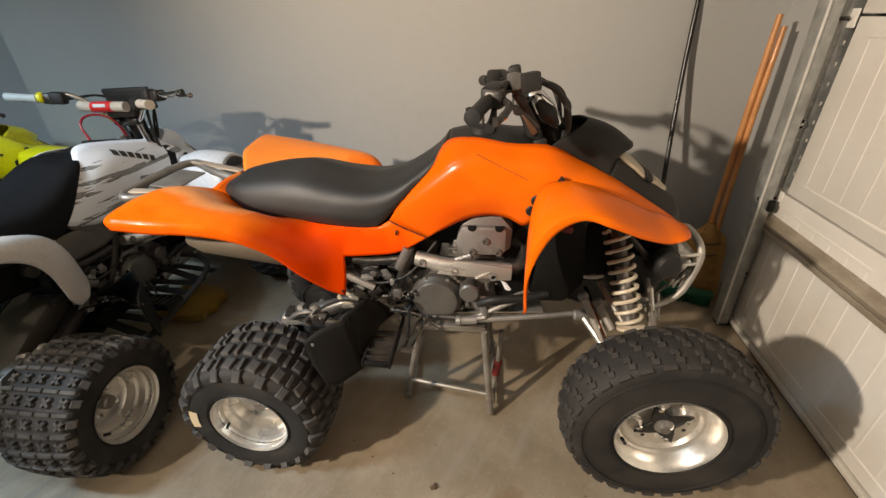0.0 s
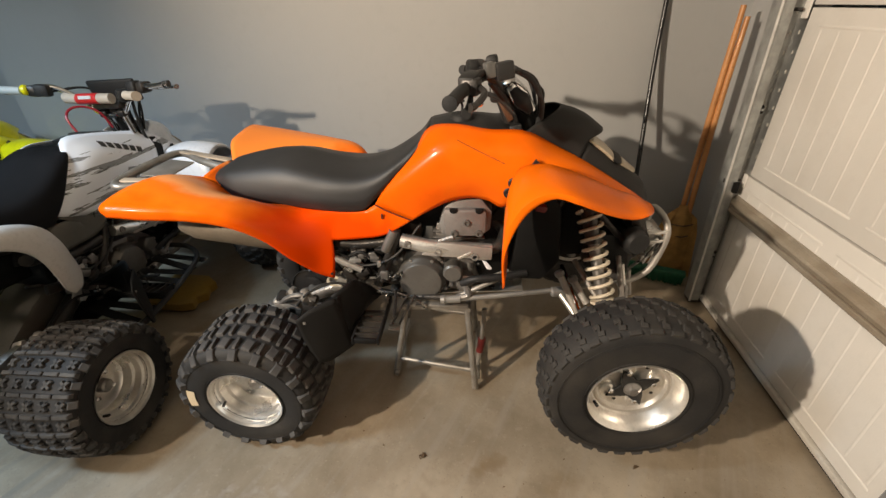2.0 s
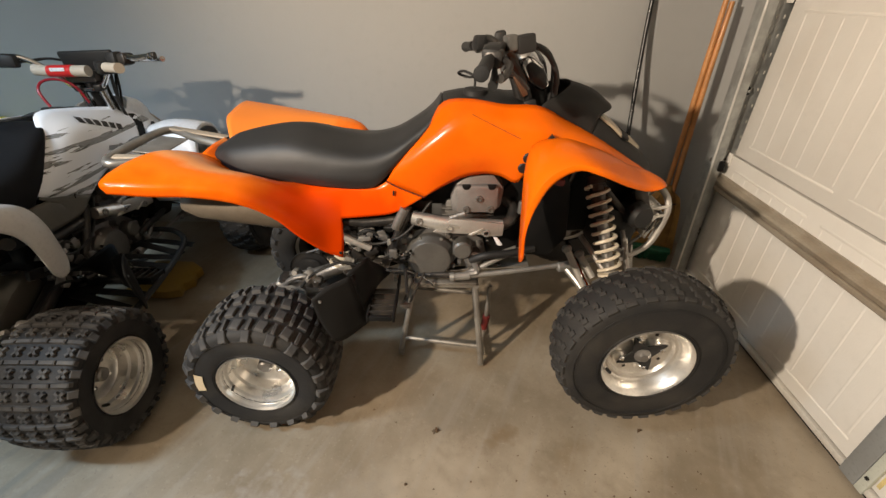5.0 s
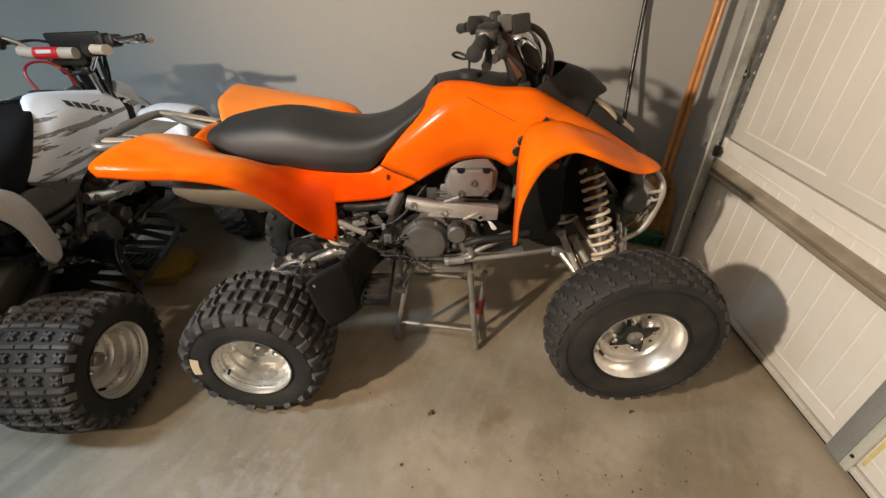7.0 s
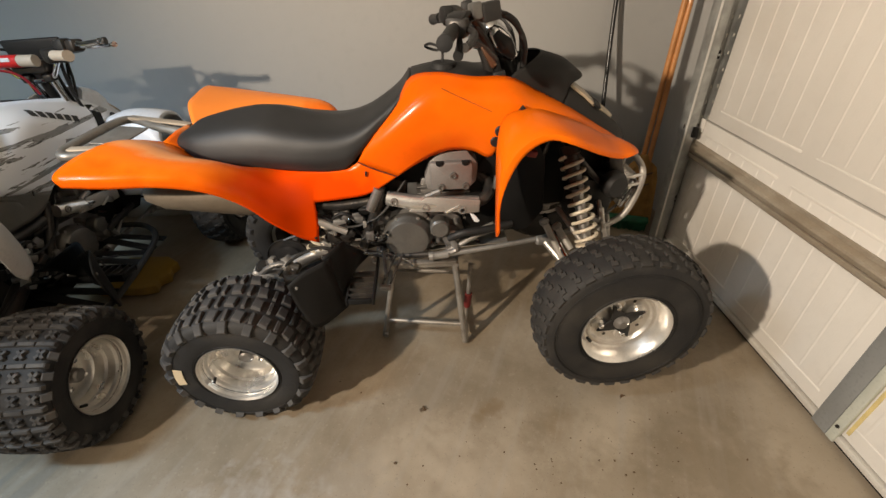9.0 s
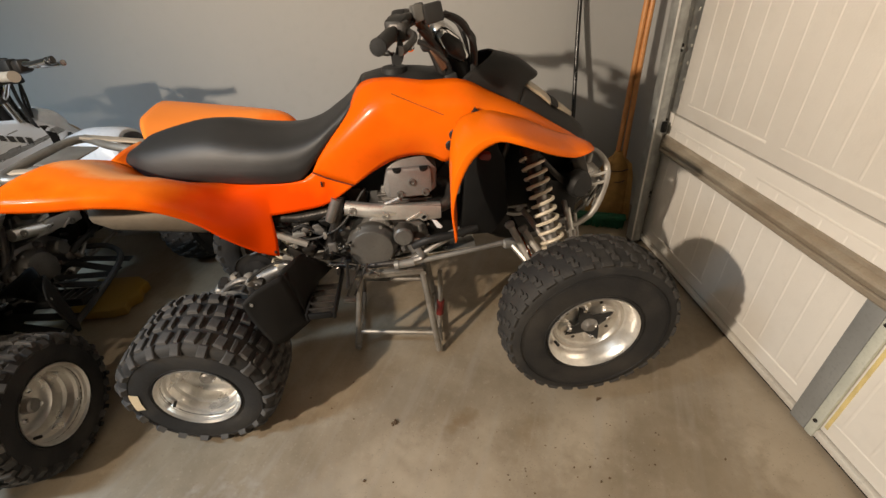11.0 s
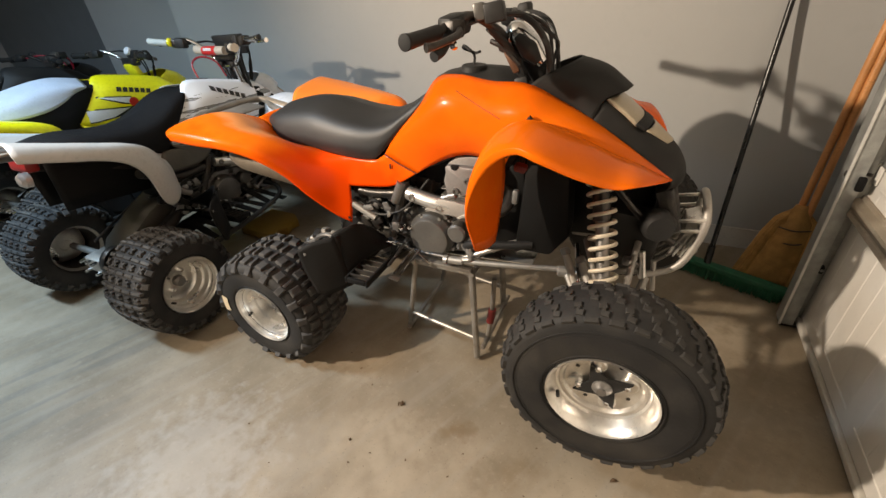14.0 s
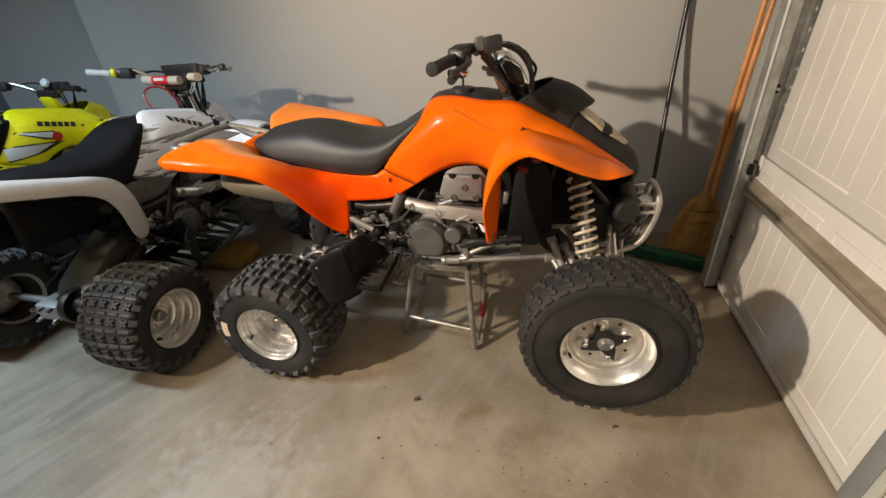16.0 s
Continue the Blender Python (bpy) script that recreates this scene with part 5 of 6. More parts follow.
    cyl = bp("cylinder", prism([(.02 + .6, .60), (.03 + .6, .73), (.20 + .6, .73), (.18 + .6, .60)], .43 - .52, .62 - .52, .008), "cast", None, "finned engine cylinder")
    for k in range(4):
        bp("cooling_fin", block((.19, .22, .006), pose(*w1(.11, .525, .625 + k * .025)), .002), "cast", cyl)
    head = bp("cylinder_head", prism([(.055 + .6, .705), (.045 + .6, .75), (.065 + .6, .815), (.10 + .6, .845), (.19 + .6, .848), (.228 + .6, .80), (.222 + .6, .73), (.19 + .6, .705)], .375 - .52, .66 - .52, .008), "head_cast", None, "pale cast cylinder head")
    bp("head_cover", prism([(.068 + .6, .715), (.062 + .6, .806), (.07 + .6, .815), (.20 + .6, .815), (.208 + .6, .806), (.208 + .6, .73), (.185 + .6, .716)], .355 - .52, .385 - .52, .006), "head_cast", head, "pale grey valve cover plate")
    for x, z in ((.142, .768), (.10, .728), (.185, .728)):
        bp("head_bolt", lathe([(.004, .013), (-.004, .012), (-.005, .007), (-.001, .006), (-.001, 0)], w1(x, .353, z), (0, 1, 0), 14), "cover_grey", head)
    for x in (.098, .184):
        bp("head_notch", prism([(x + .6 + .014 * math.cos(math.pi * (1 + k / 10)), .8155 + .014 * math.sin(math.pi * (1 + k / 10))) for k in range(11)], .3532 - .52, .37 - .52, .0005), "void", head)
    for x, z in ((.062, .69), (.088, .70)):
        bp("sensor", rod_mesh(w1(x - .02, .36, z), w1(x + .012, .36, z + .01), .012, 10), "cast", head)
    # exhaust
    ex = bp("exhaust_pipe", tube(W((.215, .46, .74), (.27, .42, .71), (.25, .37, .67), (.15, .37, .655), (0, .38, .67), (-.15, .41, .68), (-.33, .405, .69), (-.45, .345, .715), (-.50, .31, .735)), .021, 14, 50), "dark_metal", None, "stained steel exhaust pipe")
    heat = bp("heat_shield", prism([(-.016 + .6, .650), (.046 + .6, .701), (.10 + .6, .698), (.232 + .6, .683), (.230 + .6, .636), (.166 + .6, .632), (.155 + .6, .640)], .331 - .52, .341 - .52, .003), "satin", None, "brushed aluminium exhaust heat shield")
    bp("shield_tube", tube(W((-.088, .362, .692), (-.04, .356, .684), (.02, .352, .674), (.10, .356, .668), (.23, .36, .662)), [.0245, .0255, .0255, .024, .022], 18, 24), "alu", heat, "bright rounded end of the shield")
    bp("shield_fold", prism([(.108 + .6, .641), (.160 + .6, .668), (.166 + .6, .663), (.118 + .6, .637)], .328 - .52, .3345 - .52, .001), "alu", heat)
    for x, z in ((-.062, .689), (.044, .665), (.172, .647)):
        bp("shield_bolt", lathe([(.003, .015), (-.003, .014), (-.004, .008), (0, .007), (0, 0)], w1(x, .331 if x > -.05 else .333, z), (0, 1, 0), 14), "frame", heat)
    if C.get("silencer", True):
        bp("silencer", lathe([(0, .02), (.01, .045), (.05, .056), (.30, .056), (.35, .04), (.36, .018)], w1(-.47, .315, .728), (-1, -.08, .20), 26), "silencer", ex, "dented, brown-stained silencer")
    # air box, wiring and small parts seen under the seat
    bp("air_box", prism([(-.45 + .6, .68), (-.42 + .6, .79), (-.10 + .6, .80), (-.08 + .6, .68), (-.2 + .6, .64)], .43 - .52, .62 - .52, .015), dark, None, "black air filter box")
    bp("carburettor", block((.07, .09, .09), pose(*w1(-.06, .47, .685), 0, 10, 0), .015), "dark_metal")
    bp("rear_brace", tube(W((-.335, .385, .665), (-.25, .385, .66), (-.13, .385, .675)), .018, 12), "dark_metal", None, "dark frame brace")
    bp("link_arm", block((.10, .03, .035), pose(*w1(-.29, .375, .585), 0, 28, 0), .01), "frame", None, "cast linkage arm")
    for k, (x, y, z, sx, sz, a) in enumerate(((-.33, .38, .61, .05, .03, 20), (-.24, .36, .55, .05, .025, -30), (-.20, .385, .60, .035, .03, 10), (-.30, .37, .53, .06, .03, 40), (-.165, .37, .535, .03, .04, 0), (-.38, .40, .56, .06, .04, 12), (-.26, .40, .62, .06, .02, -12))):
        bp("bracket", block((sx, .02, sz), pose(*w1(x, y, z), 0, a, 0), .006), ("cast", "dark_metal")[k % 2])
    bp("cable", tube(W((-.02, .40, .74), (-.12, .37, .62), (-.24, .365, .58), (-.33, .37, .63)), .005, 8), dark, None, "black control cable")
    bp("brake_hose", tube(W((-.55, .38, .36), (-.47, .36, .45), (-.36, .36, .50), (-.26, .36, .47)), .0055, 8), dark)
    # Black blocks fill the gaps behind the engine with shade.
    bp("engine_shade_fill", prism([(-.37 + .6, .60), (-.36 + .6, .70), (-.10 + .6, .71), (-.02 + .6, .66), (-.08 + .6, .47), (-.20 + .6, .43), (-.30 + .6, .47)], .425 - .52, .615 - .52, .012), "void", None, "black block added as shade behind the engine parts")
    bp("frame_shade_fill", prism([(.16 + .6, .47), (.20 + .6, .72), (.30 + .6, .86), (.34 + .6, .55)], .43 - .52, .61 - .52, .01), "void")
    rng = random.Random(11)
    for k in range(26):
        x, z = rng.uniform(-.33, -.12), rng.uniform(.46, .68)
        s = rng.uniform(.007, .014)
        q = w1(x, rng.uniform(.385, .415), z)
        bp("fastener", lathe([(.02, s * 1.3), (.004, s * 1.3), (.002, s), (-.004, s), (-.005, 0)], q, (rng.uniform(-.3, .3), 1, rng.uniform(-.3, .3)), 8), ("chrome", "cast", "dark_metal", "cast")[k % 4])
    for k in range(7):
        x, z = rng.uniform(-.32, -.16), rng.uniform(.48, .66)
        bp("hose", tube(W((x, .39, z), (x + rng.uniform(.02, .06), .372, z + rng.uniform(-.05, .05)), (x + rng.uniform(.06, .13), .392, z + rng.uniform(-.08, .08))), rng.uniform(.004, .007), 8), dark)
    for k in range(10):
        x, z = rng.uniform(.02, .20), rng.uniform(.455, .60)
        bp("case_bolt", lathe([(.03, .007), (0, .007), (-.004, .005), (-.004, 0)], w1(x, .392, z), (0, 1, 0), 6), ("frame", "chrome")[k % 2])
    for k in range(22):
        x, z, r = rng.uniform(-.355, -.20), rng.uniform(.455, .64), rng.uniform(.014, .034)
        a0, n = rng.uniform(0, 6.28), rng.choice((4, 5, 6))
        ring = [(x + .6 + r * rng.uniform(.5, 1.2) * math.cos(a0 + 6.2832 * q / n), z + r * rng.uniform(.4, 1.0) * math.sin(a0 + 6.2832 * q / n)) for q in range(n)]
        y = rng.uniform(.362, .41)
        bp("gusset", prism(ring, y - .52, y - .512, .0015), ("alu", "cast", "void", "satin", "dark_metal")[k % 5])
    for k in range(9):
        x, z, r = -.645 + .021 * k, .372 + .05 * math.sin(k * .36) + rng.uniform(-.012, .012), rng.uniform(.014, .026)
        bp("brake_casting", lathe([(.03, r * .7), (.02, r), (-.01, r), (-.016, r * .7), (-.016, 0)], w1(x, rng.uniform(.37, .42), z), (rng.uniform(-.8, .8), 1, rng.uniform(-.6, .6)), rng.choice((6, 8, 14))), ("cast", "satin", "dark_metal")[k % 3])
    bp("caliper_arm", tube(W((-.63, .385, .345), (-.585, .375, .40), (-.52, .375, .425), (-.46, .38, .40)), .011, 10), "cast")
    bp("pedal_wire", tube(W((-.193, .335, .479), (-.115, .33, .484), (-.046, .33, .450), (-.013, .335, .420), (-.02, .34, .41)), .0035, 8), "chrome")
    if body == "orange":
        # bright plates and levers low behind the engine
        bp("link_lever", tube(W((-.345, .352, .622), (-.30, .352, .597), (-.245, .356, .566)), .0125, 10), "satin", None, "bare aluminium linkage lever")
        for x, z, w, h, a in ((-.262, .615, .05, .02, -15), (-.305, .552, .042, .024, 20), (-.25, .555, .02, .045, 15), (-.345, .492, .05, .02, -20), (-.238, .492, .012, .04, -20), (-.212, .522, .025, .009, 20), (-.20, .447, .032, .018, 30), (-.175, .60, .014, .03, -10)):
            bp("small_plate", prism([(x + .6 - w / 2, z - h * .35), (x + .6 - w * .2, z - h / 2), (x + .6 + w / 2, z - h * .2), (x + .6 + w * .42, z + h / 2), (x + .6 - w * .35, z + h * .4)], .350 + .0008 * a - .52, .356 + .0008 * a - .52, .0015), "alu")
        # Paler sleeve stands in for the lit upper end of the seat post.
        bp("lit_post_end", tube(W((-.112, .362, .731), (-.150, .364, .648)), .0175, 12), "cast")
        bp("paper_tag", prism([(.197 + .6, .632), (.213 + .6, .627), (.233 + .6, .600), (.226 + .6, .594), (.213 + .6, .598)], .333 - .52, .336 - .52, .0008), "decal_white", None, "small white tag on the frame")
    # foot rests
    for s in (-1, 1):
        yy = lambda y: y if s < 0 else 1.04 - y
        peg = bp("foot_peg", block((.075, .012, .02), pose(*w1(-.185, yy(.105), .452)), .003), "void", None, "serrated steel foot peg")
        for k in range(5):
            bp("peg_bar", block((.085, .007, .020), pose(*w1(-.185, yy(.128 + .03 * k), .453)), .002), "dark_metal", peg)
        for x in (-.142, -.228):
            bp("peg_rail", block((.008, .24, .026), pose(*w1(x, yy(.22), .450)), .002), "void", peg)
        guard = loft([W((-.386, yy(.066), .560), (-.345, yy(.095), .585), (-.275, yy(.14), .598)), W((-.372, yy(.064), .48), (-.32, yy(.09), .49), (-.255, yy(.145), .49)), W((-.340, yy(.066), .385), (-.305, yy(.09), .375), (-.240, yy(.145), .395))], 12, 10)
        g = bp("heel_guard", guard, "matt_black", None, "flat black plastic heel guard", 0.006)
        bp("guard_web", loft([W((-.275, yy(.14), .598), (-.262, yy(.18), .585), (-.25, yy(.22), .56)), W((-.24, yy(.145), .395), (-.235, yy(.18), .41), (-.23, yy(.22), .43))], 8, 8), "void", g, "", 0.005)
        # Black sheet from the heel guard in to the frame.
        bp("guard_sheet", loft([W((-.29, yy(.145), .602), (-.235, yy(.21), .618), (-.245, yy(.28), .575), (-.29, yy(.355), .525)), W((-.262, yy(.145), .53), (-.225, yy(.21), .54), (-.21, yy(.28), .515), (-.215, yy(.355), .49)), W((-.245, yy(.145), .45), (-.23, yy(.21), .458), (-.215, yy(.28), .46), (-.18, yy(.355), .455))], 12, 12), "void", g, "black sheet between heel guard and frame", 0.004)
        bp("guard_screw", lathe([(0, .007), (s * .004, .006), (s * .005, 0)], w1(-.365, yy(.076), .545), (0, 1, 0), 8), "frame", g)
        bp("shift_lever", tube(W((-.12, yy(.34), .485), (-.11, yy(.26), .48), (-.10, yy(.19), .485)), .006, 8), "dark_metal", peg)
    if C.get("sport"):
        hub = part("axle_hub", block((.12, .13, .085), pose(-.015, .09, .245), .018), "satin", root, "cast aluminium axle hub with bolts")
        for dy, dz in ((-.045, .028), (0, .03), (.045, .028), (-.045, -.028), (.045, -.028)):
            part("hub_bolt", rod_mesh((-.10, .09 + dy, .245 + dz), (-.07, .09 + dy, .245 + dz), .008, 8), "chrome", hub)
        part("disc_guard", lathe([(0, .078), (.008, .083), (.03, .083), (.034, .072), (.034, 0)], (0, -.02, .25), (0, 1, 0), 28), "dark_metal", root, "round dark brake disc guard")
        for sd in (-1, 1):
            nerf = part("nerf_bar", tube([(.16, sd * .20, .33), (.18, sd * .36, .30), (.30, sd * .40, .29), (.72, sd * .36, .31), (.84, sd * .26, .33), (.84, sd * .12, .34)], .013, 10), "black_plastic", root, "black tubular nerf bar with webbing")
            for k in range(9):
                x = .235 + .066 * k
                part("webbing", block((.040, .24, .004), pose(x, sd * .262, .312 + .004 * (k % 2), sd * -9, 0, (12, -10, 4)[k % 3]), .0015), "void", nerf)
            # Sheet added to keep light off the floor under the quad.
            part("floor_shade_sheet", block((.50, .16, .006), pose(.50, sd * .10, .30, 0, -3, 0), .002), "void", nerf)
        part("arm_cover", prism([(.0, .27), (.04, .335), (.20, .43), (.36, .50), (.42, .43), (.24, .33), (.08, .25)], -.06, .12, .015), "dull_cover", root, "grey swingarm skid cover")
    for dx in (0, .026):
        bp("brake_pedal", tube(W((-.075 + dx, .335, .475), (-.10 + dx, .29, .44), (-.125 + dx, .25, .400)), .0042, 8), "dark_metal", None, "thin brake pedal rod")
    bp("pedal_pad", block((.04, .03, .007), pose(*w1(-.115, .238, .395), 0, 10, 0), .002), "frame")
    rng = random.Random(5)
    for k in range(16):
        x, z = rng.uniform(-.24, -.10), rng.uniform(.43, .56)
        bp("linkage_bolt", lathe([(.02, .008), (0, .008), (-.004, .005), (-.004, 0)], w1(x, rng.uniform(.345, .39), z), (rng.uniform(-.4, .4), 1, rng.uniform(-.4, .4)), 7), ("chrome", "frame", "dark_metal")[k % 3])
    bp("skid_plate", block((.44, .2, .006), pose(*w1(.14, .52, .43), 0, -4, 0), .002), "alu")
    # grab bar at the tail
    bm = tube(W((-.80, .45, .87), (-.93, .40, .882), (-1.035, .338, .893), (-1.07, .355, .898), (-1.075, .42, .902), (-1.07, .50, .905), (-1.07, .54, .905), (-1.075, .62, .902), (-1.07, .685, .898), (-1.035, .702, .893), (-.93, .64, .882), (-.80, .59, .87)), .0145, 12, 50)
    grab = bp("grab_bar", bm, "frame", None, "silver tubular rear grab bar")
    bp("grab_plate", block((.10, .17, .006), pose(*w1(-.99, .52, .895), 0, 6, 0), .003), "frame", grab)
    for y in (.40, .64):
        bp("grab_strut", block((.27, .034, .008), pose(*w1(-.93, y + (.03 if y > .5 else -.005), .896), 0, 3, -16 if y > .5 else 8), .003), "tan", grab, "flat tan painted strut")
    tl = bp("tail_light", block((.05, .13, .06), pose(*w1(-.80, .52, .83)), .012), "red", None, "red tail light")
    if C.get("indicators"):
        for y in (.36, .68):
            bp("tail_lamp", lathe([(0, .03), (-.02, .03), (-.032, .02), (-.035, 0)], w1(-.86, y, .80), (1, 0, 0), 22), "tail_lens", tl, "round clear tail lamp")
    # steering
    S = Matrix.Translation(C.get("bar_shift", (0, 0, 0))) @ B @ Matrix.Translation(w1(.238, .51, 1.172 + C.get("bar_up", 0))) @ Matrix.Translation((-.125, -.40, .037)) @ Matrix.Rotation(radians(-C.get("bar_lean", 0)), 4, "X") @ Matrix.Translation((.125, .40, -.045))

    def sp(name, bm, mt, parent=None, label=""):
        return part(name, shift(rise(bm), S), mt, parent or bars, label)

    def rise(bm):
        # the bend of the bars lifts the controls
        for v in bm.verts:
            v.co.z += C.get("rise", 0) * max(0, 1 - abs(abs(v.co.y) - .2) / .2) + C.get("tip", 0) * max(0, abs(v.co.y) - .1) / .3
        return bm

    low = .045 if C.get("pad") else 0
    bars = part("handlebar", shift(rise(tube([(-.129, -.40, .045), (-.107, -.30, .050), (-.06, -.20, .076), (-.01, -.11, .040 - low * .4), (0, -.05, .01 - low), (0, .05, .01 - low), (-.01, .11, .040 - low * .4), (-.06, .20, .076), (-.107, .30, .050), (-.129, .40, .045)], .0115, 12, 44)), S), C.get("bar", "dark_metal"), root, C.get("bar_label", "black handlebar with worn controls"))
    stem = sp("stem", tube([(.09, 0, -.26), (.03, 0, -.06), (0, 0, .015)], .02, 12), "dark_metal")
    sp("stem_clamp", block((.06, .13, .05), pose(0, 0, .01), .012), "dark_metal")
    for s in (-1, 1):
        if not (C.get("bare_end") and s < 0):
            sp("grip", tube([(-.130, s * .415, .044), (-.120, s * .36, .047), (-.106, s * .295, .050)], [.018, .0165, .0175], 14), C.get("grip", dark), None, "ribbed rubber handgrip")
        if C.get("collar") and s > 0:
            sp("grip_collar", rod_mesh((-.112, s * .285, .056), (-.105, s * .262, .057), .022, 14), C["collar"], None, "yellow grip collar")
        if not C.get("grip"):
            sp("grip_end", lathe([(0, .019), (s * .006, .019), (s * .009, .012), (s * .009, 0)], (-.130, s * .413, .044), (.25, 1, 0), 18), "rubber_dusty")
        sp("perch", block((.05, .05, .045), pose(-.085, s * .255, .053, 0, 0, s * 18), .01), "dark_metal")
        sp("lever", tube([(-.075, s * .245, .055), (-.05, s * .30, .045), (-.07, s * .38, .034), (-.085, s * .405, .032)], [.008, .009, .008, .011], 10), C.get("lever", "dark_metal"), None, "short control lever")
        sp("switch_box", block((.05, .055, .05), pose(-.085, s * .215, .060, 0, 0, s * 18), .012), dark)
    if C.get("bare_end"):
        sp("bar_plug", lathe([(.02, .013), (-.004, .013), (-.006, 0)], (-.125, -.40, .045), (0, 1, 0), 14), "dark_metal")
    if C.get("pad"):
        sp("bar_pad", tube([(-.047, -.06, .032), (-.045, .05, .034), (-.048, .16, .032)], .022, 16), C["pad"], None, "pale handlebar pad with a red badge")
        sp("pad_badge", tube([(-.0457, 0.0, .0335), (-.045, .05, .0340), (-.0457, .10, .0335)], .0234, 16), "bright_red", None, "red badge")
        sp("badge_bar", block((.004, .06, .014), pose(-.0688, .05, .040), .001), "decal_white")
        sp("number_plate", block((.02, .23, .10), pose(.03, -.02, .062, 0, -20, 0), .015), dark, None, "black plastic meter housing")
        part("grip", tube([(.80, -.275, 1.102), (.765, -.33, 1.106), (.738, -.372, 1.109)], [.0185, .0175, .0195], 16), "cream_pad", bars, "cream rubber handgrip")
        part("grip_guard", block((.055, .06, .05), pose(.815, -.255, 1.10, 0, 0, -40), .012), dark, bars)
        part("red_hose", tube([(.742, -.03, .962), (.75, -.005, 1.02), (.785, -.005, 1.05), (.82, -.04, 1.052), (.85, -.075, 1.02), (.87, -.09, .95)], .0052, 8), "pink_red", bars, "red breather hose")
        for y in (-.05, .035):
            sp("bar_riser", tube([(0, y, -.035), (.012, y, -.075), (.03, y, -.125)], .014, 12), "chrome", None, "polished bar riser")
            sp("riser_clamp", block((.045, .035, .03), pose(0, y, -.032, 0, -12, 0), .008), "dark_metal")
        for y in (-.11, -.075, .02, .07):
            sp("hose", tube([(.005, y, .02), (.03, y * .8, -.05), (.06, y * .5 - .02, -.14), (.09, y * .5 - .02, -.19)], .0065, 8), dark)
    elif C.get("plate"):
        sp("number_board", block((.05, .11, .10), pose(.0, .0, -.045, 0, -25, 0), .02), C["plate"], None, "yellow plastic number board")
        sp("meter", block((.05, .13, .06), pose(.03, -.02, .05, 0, -20, 0), .014), dark)
        sp("round_cap", lathe([(0, .026), (-.016, .026), (-.022, .018), (-.022, 0)], (-.02, -.04, .075), (1, 0, -.4), 18), "decal_white", None, "white round cap")
    else:
        sp("brake_reservoir", block((.05, .055, .046), pose(.002, -.185, .082, 0, -10, 10), .006), dark, None, "brake fluid reservoir with a flat cap")
        sp("reservoir_cap", block((.028, .05, .04), pose(-.036, -.188, .084, 0, -10, 10), .005), "cover_grey")
        sp("throttle_box", block((.048, .06, .042), pose(-.090, -.245, .062, 8, 0, -18), .010), dark, None, "black throttle housing")
        sp("clutch_perch", block((.04, .05, .04), pose(-.02, .185, .08, 0, -10, -8), .01), dark)
        sp("thumb_lever", tube([(-.085, -.275, .03), (-.088, -.31, .012), (-.095, -.345, .004)], [.007, .011, .013], 12), dark, None, "flat black thumb throttle lever")
        sp("lever_ball", lathe([(-.011, 0), (-.009, .007), (0, .011), (.009, .007), (.011, 0)], (-.062, -.30, .022), (0, 1, 0), 16), "chrome", None, "bright lever ball end")
        sp("copper_bracket", block((.02, .03, .07), pose(.02, -.075, -.035, 0, -30, 0), .005), "copper", None, "brown metal bracket")
        sp("wiring_loom", tube([(-.03, -.14, .05), (.02, -.09, -.01), (.05, -.07, -.07), (.06, -.05, -.13)], .011, 8), dark)
        sp("relay", block((.04, .03, .05), pose(.055, -.085, -.10, 0, -12, 0), .008), dark)
        sp("key_switch", lathe([(0, .022), (.03, .022), (.034, .015), (.034, 0)], (.02, .03, .05), (-.3, 0, 1), 18), "chrome")
        sp("meter", block((.035, .05, .03), pose(.03, -.06, .03, 0, -35, 0), .012), "chrome", None, "chromed stem cover")
        sp("stem_cover", tube([(.035, -.05, .02), (.07, -.03, -.03), (.10, -.005, -.10)], [.02, .034, .028], 12), dark)
    if body == "orange":
        pod = bp("meter_pod", tube(W((.242, .45, 1.205), (.262, .447, 1.190), (.300, .45, 1.150), (.338, .455, 1.112)), [.016, .034, .036, .018], 18, 20), "chrome", None, "chromed oval meter pod")
        bp("pod_face", tube(W((.272, .424, 1.184), (.305, .424, 1.150), (.332, .43, 1.118)), [.014, .026, .012], 14, 14), dark, pod)
        bp("strap", tube(W((.200, .415, 1.172), (.236, .41, 1.157), (.282, .42, 1.112)), .0075, 8), "dark_metal", None, "dark metal strap")
        bp("thick_hose", tube(W((.277, .40, 1.240), (.325, .40, 1.212), (.360, .41, 1.156), (.366, .425, 1.09)), .0085, 10), dark, None, "thick looped black hose")
    for k, (p, q) in enumerate((((0, -.17, .075), (.11, -.06, .045)), ((-.07, -.22, .055), (.13, -.04, .02)), ((-.07, .20, .055), (.10, .05, .04)), ((-.04, .17, .065), (.09, .08, .05)))):
        sp("control_cable", tube([p, ((p[0] + q[0]) / 2, (p[1] + q[1]) / 2, .078), q, (.125, q[1] * .7, -.04), (.122, q[1] * .5, -.12)], .0052 if k < 2 else .0045, 8), C.get("cable", dark), None, "looped black control cable")
    return panels


def lifted_orange():
    root = thing("quad_bike", "orange sport quad bike, front lifted on a stand, black seat", "quad bike", "quad bikes", m=pose(-0.6, 0.52, 0))
    quad(root, dict(body="orange", rubber="rubber", rear_rows=REAR_ROWS, tape=True, loose_fender=True, near=True, bar_lean=2.4, rise=.012))
    return root


lifted_orange()


